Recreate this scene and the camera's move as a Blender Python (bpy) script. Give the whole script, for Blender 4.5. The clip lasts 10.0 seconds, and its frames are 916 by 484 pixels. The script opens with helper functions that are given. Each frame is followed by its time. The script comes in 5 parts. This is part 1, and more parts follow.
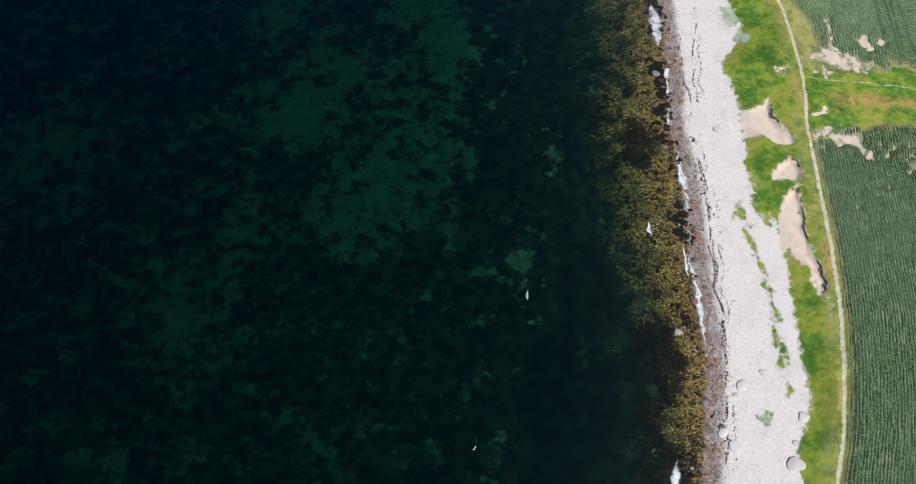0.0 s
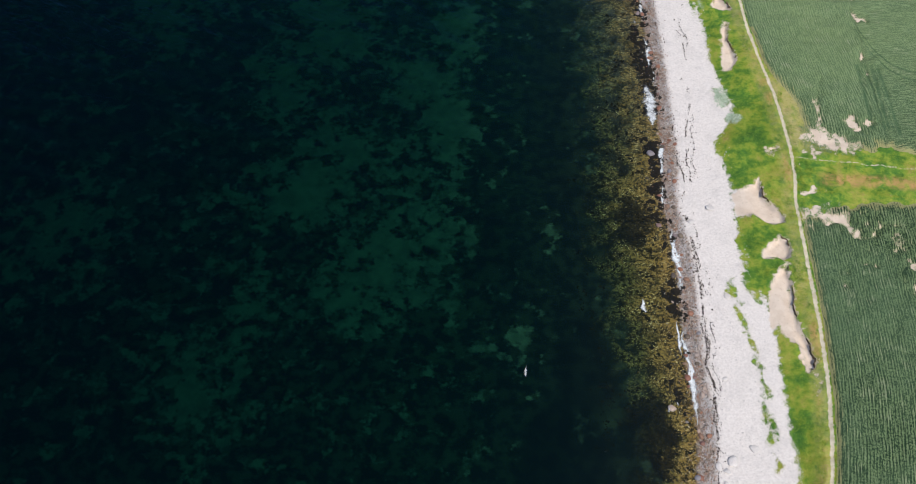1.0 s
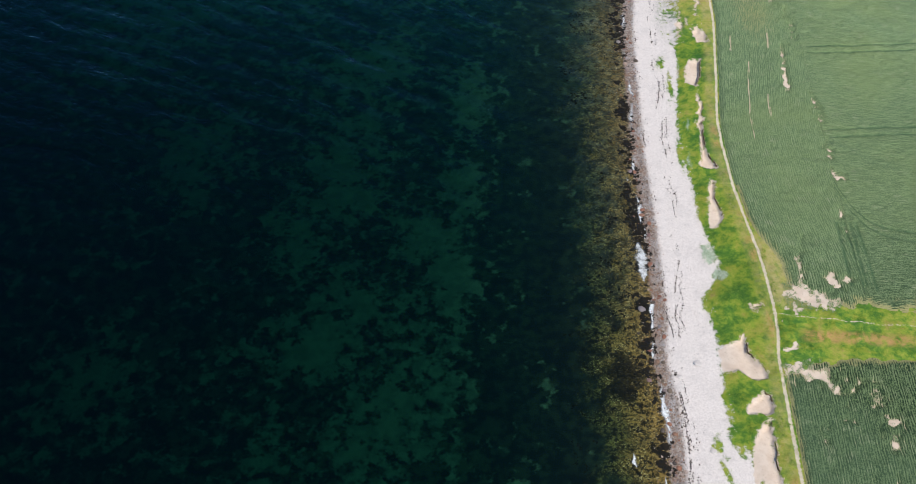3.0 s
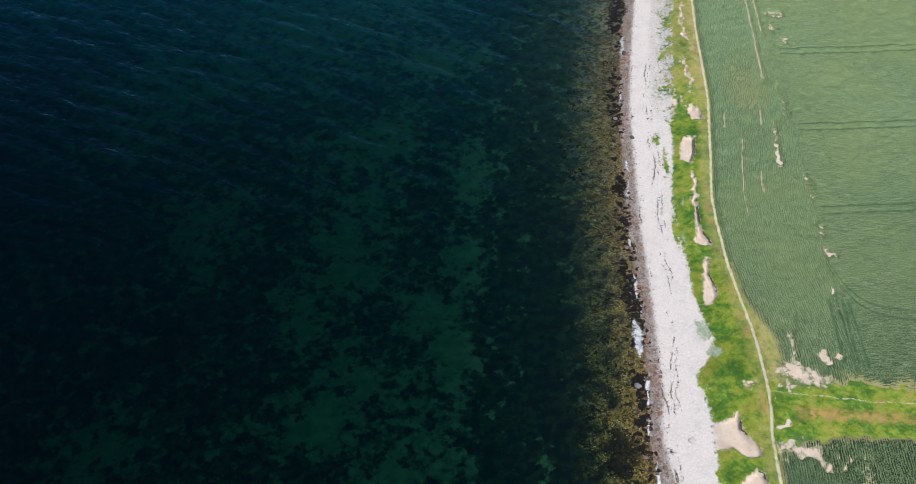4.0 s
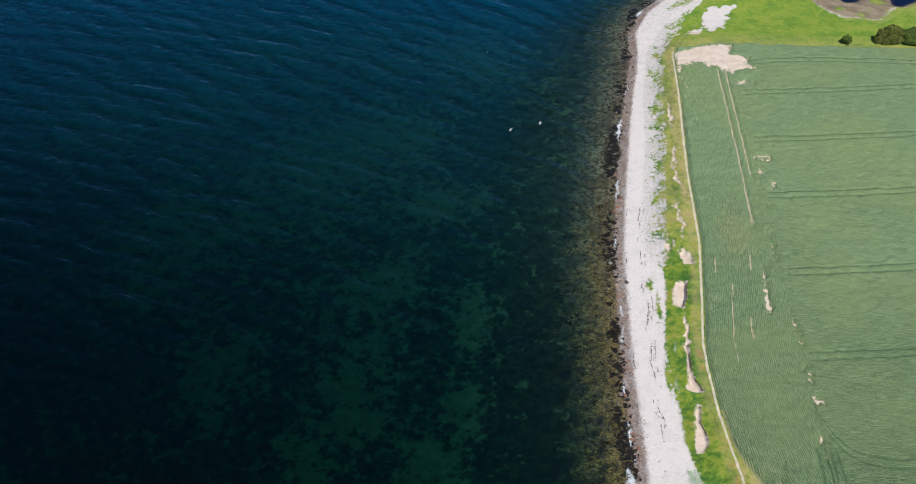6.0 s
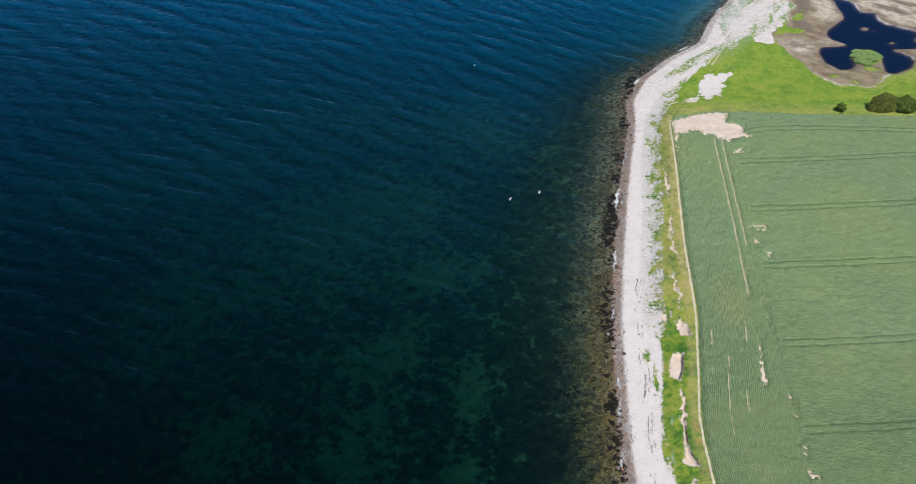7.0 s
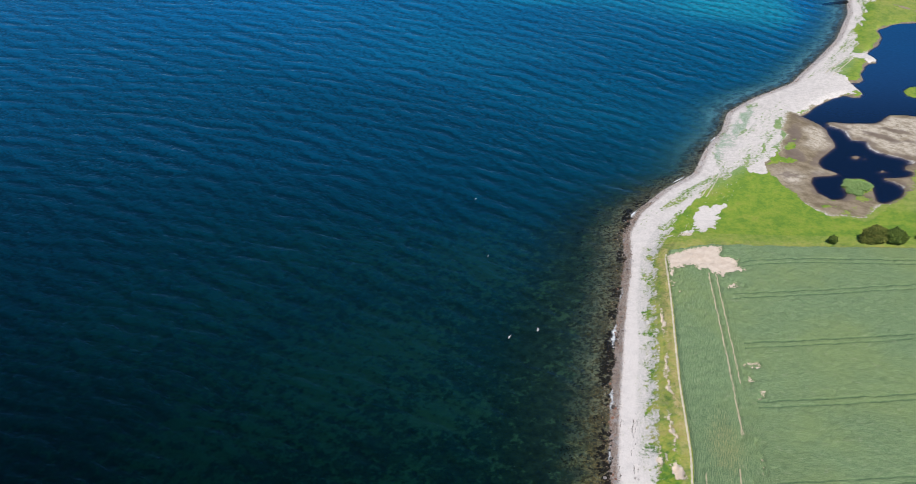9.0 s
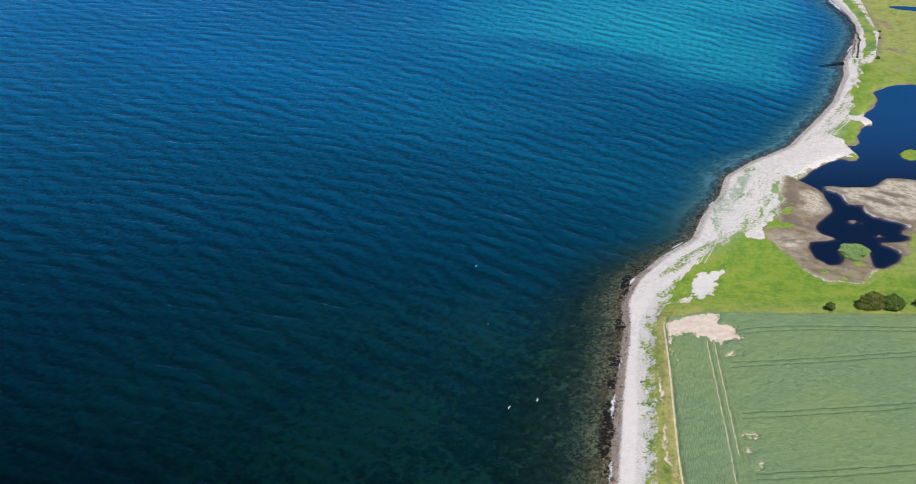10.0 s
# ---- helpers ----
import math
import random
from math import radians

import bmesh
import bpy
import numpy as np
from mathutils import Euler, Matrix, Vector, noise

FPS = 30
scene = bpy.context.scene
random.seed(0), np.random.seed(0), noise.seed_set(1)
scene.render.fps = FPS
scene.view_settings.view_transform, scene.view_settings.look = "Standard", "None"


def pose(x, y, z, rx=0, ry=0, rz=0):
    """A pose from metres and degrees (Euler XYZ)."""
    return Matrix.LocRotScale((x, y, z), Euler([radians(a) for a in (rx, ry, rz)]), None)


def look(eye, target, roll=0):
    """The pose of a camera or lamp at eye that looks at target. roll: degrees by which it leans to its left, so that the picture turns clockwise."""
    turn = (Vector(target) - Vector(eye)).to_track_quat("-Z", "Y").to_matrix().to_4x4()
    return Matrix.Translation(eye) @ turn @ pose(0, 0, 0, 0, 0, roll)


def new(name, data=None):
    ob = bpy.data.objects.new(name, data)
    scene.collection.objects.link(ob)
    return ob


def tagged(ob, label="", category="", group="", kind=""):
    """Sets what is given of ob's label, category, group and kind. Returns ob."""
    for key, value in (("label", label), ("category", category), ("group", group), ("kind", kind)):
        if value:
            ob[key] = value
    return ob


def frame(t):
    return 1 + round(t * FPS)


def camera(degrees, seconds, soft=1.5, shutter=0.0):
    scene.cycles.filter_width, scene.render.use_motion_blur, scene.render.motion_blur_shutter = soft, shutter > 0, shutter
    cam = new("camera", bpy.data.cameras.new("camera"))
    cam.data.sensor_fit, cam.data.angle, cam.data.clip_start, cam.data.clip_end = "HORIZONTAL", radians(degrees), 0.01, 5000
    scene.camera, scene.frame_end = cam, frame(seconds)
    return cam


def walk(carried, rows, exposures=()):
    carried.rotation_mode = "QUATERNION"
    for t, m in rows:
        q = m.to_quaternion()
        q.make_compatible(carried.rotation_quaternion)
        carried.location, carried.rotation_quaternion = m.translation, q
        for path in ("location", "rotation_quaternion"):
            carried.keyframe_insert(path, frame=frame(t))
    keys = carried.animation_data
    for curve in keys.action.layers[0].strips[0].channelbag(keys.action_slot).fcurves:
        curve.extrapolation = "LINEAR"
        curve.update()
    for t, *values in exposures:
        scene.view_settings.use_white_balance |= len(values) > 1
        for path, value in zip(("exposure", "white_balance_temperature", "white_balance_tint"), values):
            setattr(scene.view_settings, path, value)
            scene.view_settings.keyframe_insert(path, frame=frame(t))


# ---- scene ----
cam = camera(46.0, 10.0, soft=0.5)
# seconds, x, y, z, heading (anticlockwise from +y), tilt, lean
ROWS = [
    (0.0, 0.00, -0.00, 115.00, -0.00, -55.00, -2.82),
    (0.5, 0.37, 0.17, 118.53, 0.48, -53.81, -2.45),
    (1.0, 0.77, 0.36, 122.08, 0.92, -52.62, -2.09),
    (1.5, 1.20, 0.61, 125.66, 1.34, -51.43, -1.72),
    (2.0, 1.68, 0.90, 129.28, 1.76, -50.20, -1.38),
    (2.5, 2.22, 1.15, 132.90, 2.16, -49.00, -1.10),
    (4.0, 3.76, 1.82, 143.24, 3.05, -45.16, -0.41),
    (4.5, 4.31, 2.08, 146.57, 3.30, -43.93, -0.24),
    (5.0, 4.86, 2.37, 149.89, 3.53, -42.69, -0.08),
    (5.5, 5.41, 2.76, 153.24, 3.72, -41.44, 0.10),
    (7.0, 7.49, 4.20, 163.89, 4.33, -37.88, 0.63),
    (7.5, 8.43, 4.71, 167.61, 4.55, -36.71, 0.87),
    (8.0, 9.41, 5.20, 171.35, 4.76, -35.54, 1.14),
    (8.5, 10.48, 5.67, 175.10, 4.99, -34.35, 1.43),
    (9.0, 11.60, 6.11, 178.89, 5.20, -33.14, 1.72),
    (9.5, 12.77, 6.51, 182.71, 5.39, -31.91, 2.00),
    (10.0, 13.95, 6.88, 186.53, 5.56, -30.68, 2.27),
]


def aim(x, y, z, heading, tilt, lean):
    h, p = radians(heading), radians(tilt)
    ahead = Vector((-math.sin(h) * math.cos(p), math.cos(h) * math.cos(p), math.sin(p)))
    return look((x, y, z), Vector((x, y, z)) + ahead, -lean)


walk(cam, [(t, aim(x, y, z, h, p, r)) for t, x, y, z, h, p, r in ROWS])

# ---- light ----
SUN_WAY = Vector((0.38, -0.72, 1.25)).normalized()
world = bpy.data.worlds.new("sky")
scene.world = world
world.use_nodes = True
sky = world.node_tree.nodes.new("ShaderNodeTexSky")
sky.sky_type, sky.sun_disc = "NISHITA", False
sky.sun_elevation = math.asin(SUN_WAY.z)
sky.sun_rotation = math.atan2(SUN_WAY.x, SUN_WAY.y)
sky.air_density, sky.dust_density, sky.ozone_density = 0.6, 0.0, 2.5
deep_blue = world.node_tree.nodes.new("ShaderNodeHueSaturation")
deep_blue.inputs["Saturation"].default_value = 1.25
world.node_tree.links.new(sky.outputs[0], deep_blue.inputs["Color"])
world.node_tree.links.new(deep_blue.outputs[0], world.node_tree.nodes["Background"].inputs["Color"])
world.node_tree.nodes["Background"].inputs["Strength"].default_value = 0.11
sun = new("sun", bpy.data.lights.new("sun", "SUN"))
sun.data.energy, sun.data.angle, sun.data.color = 4.3, radians(0.53), (1.0, 0.95, 0.88)
sun.matrix_world = look(SUN_WAY * 300, (0, 0, 0))
scene.view_settings.exposure = 0.0

# ---- node helpers ----
class Mat:
    """A node material with short calls for its nodes; every call gives a socket."""

    def __init__(self, name):
        self.m = bpy.data.materials.new(name)
        self.m.use_nodes = True
        self.t = self.m.node_tree
        self.bsdf = self.t.nodes["Principled BSDF"]
        self.out = self.t.nodes["Material Output"]
        self.pos = self.t.nodes.new("ShaderNodeNewGeometry").outputs["Position"]

    def put(self, socket, value):
        if isinstance(value, bpy.types.NodeSocket):
            self.t.links.new(value, socket)
        elif isinstance(value, tuple) and len(value) == 3 and socket.type == "RGBA":
            socket.default_value = (*value, 1)
        else:
            socket.default_value = value

    def attr(self, name):
        n = self.t.nodes.new("ShaderNodeAttribute")
        n.attribute_name = name
        return n.outputs["Fac"]

    def grain(self, scale, detail=4, rough=0.55, vec=None, stretch=None, turn=0.0, warp=0.0, colour=False):
        n = self.t.nodes.new("ShaderNodeTexNoise")
        v = vec or self.pos
        if stretch:
            k = self.t.nodes.new("ShaderNodeMapping")
            k.inputs["Scale"].default_value = stretch
            k.inputs["Rotation"].default_value = (0, 0, radians(turn))
            k.vector_type = "TEXTURE" if turn else "POINT"
            if turn:
                k.inputs["Scale"].default_value = tuple(1 / a for a in stretch)
            self.t.links.new(v, k.inputs["Vector"])
            v = k.outputs[0]
        self.t.links.new(v, n.inputs["Vector"])
        n.inputs["Scale"].default_value, n.inputs["Detail"].default_value = scale, detail
        n.inputs["Roughness"].default_value, n.inputs["Distortion"].default_value = rough, warp
        return n.outputs["Color" if colour else "Fac"]

    def cells(self, scale, out="Color", vec=None, feature="F1"):
        n = self.t.nodes.new("ShaderNodeTexVoronoi")
        n.feature = feature
        self.t.links.new(vec or self.pos, n.inputs["Vector"])
        n.inputs["Scale"].default_value = scale
        return n.outputs[out]

    def calc(self, op, a, b=0.0, c=0.0):
        n = self.t.nodes.new("ShaderNodeMath")
        n.operation = op
        for i, v in enumerate((a, b, c)):
            self.put(n.inputs[i], v)
        return n.outputs[0]

    def step(self, v, lo, hi, a=0.0, b=1.0):
        n = self.t.nodes.new("ShaderNodeMapRange")
        n.interpolation_type = "SMOOTHSTEP"
        for i, x in enumerate((v, lo, hi, a, b)):
            self.put(n.inputs[i], x)
        return n.outputs[0]

    def mix(self, fac, a, b, how="MIX"):
        n = self.t.nodes.new("ShaderNodeMix")
        n.data_type, n.blend_type = "RGBA", how
        self.put(n.inputs["Factor"], fac)
        self.put(n.inputs[6], a)
        self.put(n.inputs[7], b)
        return n.outputs[2]

    def ramp(self, fac, stops):
        n = self.t.nodes.new("ShaderNodeValToRGB")
        e = n.color_ramp.elements
        while len(e) < len(stops):
            e.new(0.5)
        for k, (p, c) in zip(e, stops):
            k.position, k.color = p, (*c, 1)
        self.put(n.inputs[0], fac)
        return n.outputs[0]

    def bump(self, height, strength, distance):
        n = self.t.nodes.new("ShaderNodeBump")
        self.put(n.inputs["Height"], height)
        self.put(n.inputs["Strength"], strength)
        n.inputs["Distance"].default_value = distance
        return n.outputs[0]

    def island(self):
        return self.t.nodes.new("ShaderNodeNewGeometry").outputs["Random Per Island"]

    def random(self):
        return self.t.nodes.new("ShaderNodeObjectInfo").outputs["Random"]

    def done(self, colour, rough=0.9, normal=None, spec=0.3):
        self.put(self.bsdf.inputs["Base Color"], colour)
        self.put(self.bsdf.inputs["Roughness"], rough)
        self.bsdf.inputs["Specular IOR Level"].default_value = spec
        if normal is not None:
            self.put(self.bsdf.inputs["Normal"], normal)
        return self.m


# ---- materials ----
def grass_tone(k):
    tone = k.calc("ADD", k.calc("MULTIPLY", k.grain(0.16, 4, 0.55), 0.5), k.calc("MULTIPLY", k.grain(0.75, 6, 0.7), 0.5))
    return k.ramp(tone, [(0.38, (0.040, 0.135, 0.020)), (0.455, (0.095, 0.215, 0.024)), (0.52, (0.23, 0.32, 0.034)), (0.58, (0.34, 0.355, 0.060)), (0.67, (0.35, 0.27, 0.10))])


def ground_material():
    k = Mat("shore_ground")
    s, veg, bare, mud = k.attr("shore"), k.attr("veg"), k.attr("bare"), k.attr("mud")
    fine, mid, wide = k.grain(9, 5, 0.65), k.grain(1.1, 5, 0.6), k.grain(0.12, 4)
    clump = k.grain(0.45, 5, 0.62, warp=0.4)
    jag = k.calc("SUBTRACT", mid, 0.5)
    # dry white shingle and sand
    sand = k.mix(k.step(k.grain(3.0, 6, 0.7), 0.3, 0.7), (0.64, 0.585, 0.545), (0.76, 0.705, 0.66))
    sand = k.mix(k.calc("MULTIPLY", k.step(k.grain(5.0, 6, 0.75), 0.53, 0.66), 0.5), sand, (0.40, 0.37, 0.355))
    sand = k.mix(k.step(k.grain(0.35, 7, 0.75), 0.47, 0.68, 0.0, 0.32), sand, (0.46, 0.43, 0.41))
    sand = k.mix(k.calc("MULTIPLY", k.step(k.grain(1.9, 5, 0.7, warp=0.5), 0.60, 0.68), k.step(k.grain(0.2, 3, 0.5), 0.44, 0.60, 0.05, 0.6)), sand, (0.40, 0.37, 0.36))
    sand = k.mix(k.calc("MULTIPLY", k.attr("far"), k.step(k.grain(0.8, 6, 0.75), 0.42, 0.62, 0.0, 0.6)), sand, (0.44, 0.405, 0.36))
    sand = k.mix(k.calc("MULTIPLY", k.attr("cobble"), k.step(k.grain(2.6, 5, 0.75), 0.42, 0.62)), sand, (0.46, 0.44, 0.405))
    # wet shingle by the water: grey-blue and brown pebbles in drifts, rusty low down, dark in patches
    pebble = k.calc("FRACT", k.calc("MULTIPLY", k.calc("ADD", k.cells(3.2), 0.13), 3.7))
    wet = k.mix(0.35, k.ramp(pebble, [(0.0, (0.10, 0.085, 0.08)), (0.3, (0.27, 0.22, 0.19)), (0.55, (0.40, 0.38, 0.365)), (0.8, (0.33, 0.20, 0.13)), (1.0, (0.60, 0.56, 0.53))]), (0.33, 0.26, 0.215))
    wet = k.mix(k.step(k.grain(0.30, 5, 0.65, warp=0.6), 0.47, 0.58, 0, 0.7), wet, k.mix(k.step(fine, 0.4, 0.6), (0.30, 0.295, 0.30), (0.56, 0.55, 0.56)))
    wet = k.mix(k.calc("MULTIPLY", k.step(k.grain(0.75, 6, 0.75, warp=0.5), 0.46, 0.60, 0, 0.8), k.step(s, 0.3, 2.0, 1.0, 0.25)), wet, (0.21, 0.105, 0.05))
    wet = k.mix(k.step(k.calc("ADD", k.grain(1.1, 6, 0.75), k.calc("MULTIPLY", k.attr("cool"), 0.03)), 0.54, 0.62, 0.0, 0.75), wet, (0.06, 0.042, 0.034))
    wet = k.mix(k.calc("MULTIPLY", k.step(k.attr("far"), 0.35, 0.7), 0.6), wet, sand)
    shore_edge = k.calc("ADD", s, k.calc("MULTIPLY", jag, 1.8))
    dry = k.mix(k.step(shore_edge, 1.6, 2.6), wet, sand)
    # seabed: ochre weed near the edge, a dark belt, then pale sand between weed
    dot = k.calc("MULTIPLY", k.step(k.grain(4.2, 2, 0.5), 0.60, 0.66), k.step(k.grain(0.5, 4, 0.6), 0.36, 0.56))
    gold = k.mix(k.step(k.grain(2.4, 5, 0.75, warp=0.2), 0.42, 0.58), (0.036, 0.027, 0.008), (0.26, 0.175, 0.050))
    gold = k.mix(k.step(k.grain(0.95, 4, 0.66, warp=0.2), 0.53, 0.60), gold, (0.008, 0.007, 0.003))
    gold = k.mix(k.calc("MULTIPLY", dot, 0.75), gold, (0.72, 0.60, 0.30))
    olive = k.mix(k.step(k.grain(1.8, 5, 0.74, warp=0.2), 0.44, 0.60), (0.012, 0.012, 0.005), (0.150, 0.130, 0.040))
    olive = k.mix(k.step(k.grain(0.45, 4, 0.62, warp=0.3), 0.46, 0.58, 0, 0.9), olive, (0.008, 0.009, 0.005))
    olive = k.mix(k.calc("MULTIPLY", dot, 0.4), olive, (0.42, 0.36, 0.12))
    murk = k.step(k.calc("ADD", k.attr("dark"), k.calc("MULTIPLY", k.calc("SUBTRACT", k.grain(0.7, 6, 0.7), 0.5), 3.0)), 0.35, 0.75, 0.0, 0.85)
    gold = k.mix(murk, gold, (0.006, 0.006, 0.003))
    olive = k.mix(murk, olive, (0.006, 0.006, 0.004))
    grey = k.mix(k.step(k.grain(1.0, 6, 0.74, warp=0.2), 0.44, 0.56), (0.010, 0.012, 0.010), (0.165, 0.180, 0.135))
    grey = k.mix(k.step(k.grain(0.13, 4, 0.6), 0.45, 0.60, 0, 0.6), grey, (0.030, 0.034, 0.026))
    gold = k.mix(k.calc("MULTIPLY", k.attr("cool"), 0.8), gold, grey)
    olive = k.mix(k.calc("MULTIPLY", k.attr("cool"), 0.8), olive, k.mix(0.35, grey, (0.030, 0.052, 0.050)))
    bank = k.attr("bank")
    ragged = k.calc("ADD", s, k.calc("MULTIPLY", k.calc("SUBTRACT", k.grain(0.07, 5, 0.6), 0.5), 46))
    patch = k.calc("ADD", k.calc("MULTIPLY", k.grain(0.13, 2, 0.5), 0.22), k.calc("ADD", k.calc("MULTIPLY", k.grain(0.42, 2, 0.5, warp=0.1), 0.46), k.calc("MULTIPLY", k.grain(0.95, 3, 0.6, warp=0.1), 0.32)))
    sandbed = k.mix(k.step(k.grain(0.5, 4, 0.6), 0.35, 0.65), (0.068, 0.104, 0.060), (0.112, 0.160, 0.090))
    sandbed = k.mix(k.calc("MULTIPLY", k.attr("cool"), 0.6), sandbed, (0.050, 0.082, 0.062))
    weed = k.mix(k.step(k.grain(0.6, 3, 0.6, warp=0.1), 0.42, 0.62), (0.010, 0.016, 0.010), (0.036, 0.052, 0.026))
    weed = k.mix(k.calc("MULTIPLY", k.attr("cool"), 0.6), weed, k.mix(k.step(k.grain(0.5, 5, 0.7), 0.4, 0.6), (0.014, 0.026, 0.026), (0.040, 0.070, 0.064)))
    belt = k.calc("MULTIPLY", k.calc("MULTIPLY", k.step(ragged, -34, -22), k.step(ragged, -14, -6, 1, 0)), k.calc("MULTIPLY_ADD", k.attr("cool"), -0.30, 0.32))
    weed = k.mix(k.calc("MULTIPLY", belt, 1.5), weed, (0.007, 0.010, 0.008))
    cover = k.calc("ADD", patch, k.calc("MULTIPLY", k.calc("SUBTRACT", k.calc("SUBTRACT", bank, 0.5), belt), 0.15))
    deep = k.mix(k.step(cover, 0.455, 0.56), weed, sandbed)
    deep = k.mix(k.calc("MULTIPLY", k.attr("dark"), 0.7), deep, (0.006, 0.008, 0.006))
    deep = k.mix(k.attr("bay_blue"), deep, (0.26, 0.46, 0.56))
    wob = k.calc("ADD", k.attr("weedline"), k.calc("MULTIPLY", k.calc("SUBTRACT", k.grain(0.22, 5, 0.62, warp=0.3), 0.5), 17))
    sea = k.mix(k.step(wob, -12.5, -8.0), deep, olive)
    sea = k.mix(k.step(wob, -8.5, -4.0), sea, gold)
    # bay shallows: sky reflected on the water is painted into the bed colour
    sea = k.mix(k.calc("MULTIPLY", k.attr("bay_blue"), k.step(k.grain(0.5, 5, 0.7), 0.40, 0.60, 0.30, 1.0)), sea, k.mix(k.step(k.grain(0.45, 5, 0.7), 0.42, 0.60), (0.035, 0.075, 0.12), (0.13, 0.27, 0.38)))
    base = k.mix(k.step(shore_edge, -0.5, 0.25), sea, dry)
    # bare tan earth
    tan = k.mix(k.step(k.grain(0.6, 5, 0.65), 0.3, 0.7), (0.60, 0.485, 0.385), (0.69, 0.585, 0.485))
    tan = k.mix(k.step(k.grain(3.5, 4, 0.7), 0.58, 0.7, 0, 0.45), tan, (0.28, 0.22, 0.12))
    base = k.mix(k.step(k.calc("ADD", bare, k.calc("MULTIPLY", jag, 0.9)), -0.10, 0.25), base, tan)
    # mud flats
    silt = k.mix(k.step(k.grain(0.22, 7, 0.72, stretch=(0.8, 1.15, 1), turn=-35), 0.38, 0.62), (0.170, 0.130, 0.080), (0.305, 0.245, 0.165))
    silt = k.mix(k.calc("MULTIPLY", k.attr("pale"), k.step(k.grain(0.5, 7, 0.72, stretch=(0.8, 1.15, 1), turn=-35), 0.36, 0.62, 0.2, 1.0)), silt, (0.56, 0.49, 0.395))
    silt = k.mix(k.step(k.attr("damp"), 0.0, 1.0, 0.0, 0.7), silt, (0.165, 0.125, 0.105))
    silt = k.mix(k.step(k.grain(1.5, 5, 0.7), 0.55, 0.75, 0, 0.5), silt, (0.20, 0.18, 0.08))
    silt = k.mix(k.step(k.calc("ADD", mud, k.calc("MULTIPLY", jag, 4.0)), 0.2, 2.4, 0.45, 0.0), silt, (0.40, 0.36, 0.22))
    base = k.mix(k.step(k.calc("ADD", mud, k.calc("MULTIPLY", jag, 4.0)), -0.9, 0.9), base, silt)
    base = k.mix(k.calc("MULTIPLY", k.attr("froth"), k.step(mid, 0.35, 0.6, 0.4, 1.0)), base, (0.80, 0.79, 0.77))
    # grass
    grass = k.mix(k.step(fine, 0.45, 0.68, 0.0, 0.4), grass_tone(k), (0.050, 0.105, 0.015))
    dry_grass = k.mix(k.step(mid, 0.3, 0.7), (0.36, 0.31, 0.11), (0.47, 0.38, 0.18))
    grass = k.mix(k.calc("MULTIPLY", k.attr("straw"), k.step(clump, 0.3, 0.6, 0.35, 1.0)), grass, dry_grass)
    blue = k.mix(k.step(mid, 0.3, 0.7), (0.22, 0.32, 0.20), (0.46, 0.52, 0.42))
    grass = k.mix(k.calc("MULTIPLY", k.attr("lawn"), 0.55), grass, k.mix(k.step(clump, 0.3, 0.7), (0.165, 0.285, 0.028), (0.235, 0.34, 0.035)))
    grass = k.mix(k.attr("sage"), grass, blue)
    grass = k.mix(k.calc("MULTIPLY", k.attr("rust"), k.step(clump, 0.35, 0.6)), grass, (0.44, 0.27, 0.10))
    edge = k.calc("ADD", veg, k.calc("ADD", k.calc("MULTIPLY", jag, 2.4), k.calc("MULTIPLY", k.calc("SUBTRACT", fine, 0.5), 1.2)))
    grass = k.mix(k.step(k.grain(1.7, 5, 0.72, warp=0.6), 0.52, 0.62, 0.0, 0.3), grass, (0.070, 0.150, 0.022))
    cover_grass = k.step(edge, -0.12, 0.35)
    base = k.mix(cover_grass, base, grass)
    track = k.step(k.calc("ADD", k.attr("track"), k.calc("MULTIPLY", k.calc("SUBTRACT", k.grain(2.5, 4, 0.6), 0.5), 0.6)), -0.06, 0.12)
    base = k.mix(track, base, k.mix(k.step(mid, 0.3, 0.7), (0.50, 0.43, 0.31), (0.64, 0.57, 0.45)))
    h = k.calc("ADD", k.calc("MULTIPLY", fine, 0.5), k.calc("MULTIPLY", k.grain(3.0, 5, 0.65), 0.9))
    h = k.calc("ADD", h, k.calc("MULTIPLY", cover_grass, k.calc("MULTIPLY", k.grain(1.7, 5, 0.7, warp=0.6), 2.2)))
    wetness = k.step(shore_edge, 0.6, 2.4, 0.35, 0.93)
    return k.done(base, wetness, k.bump(h, 0.55, 0.12), 0.35)


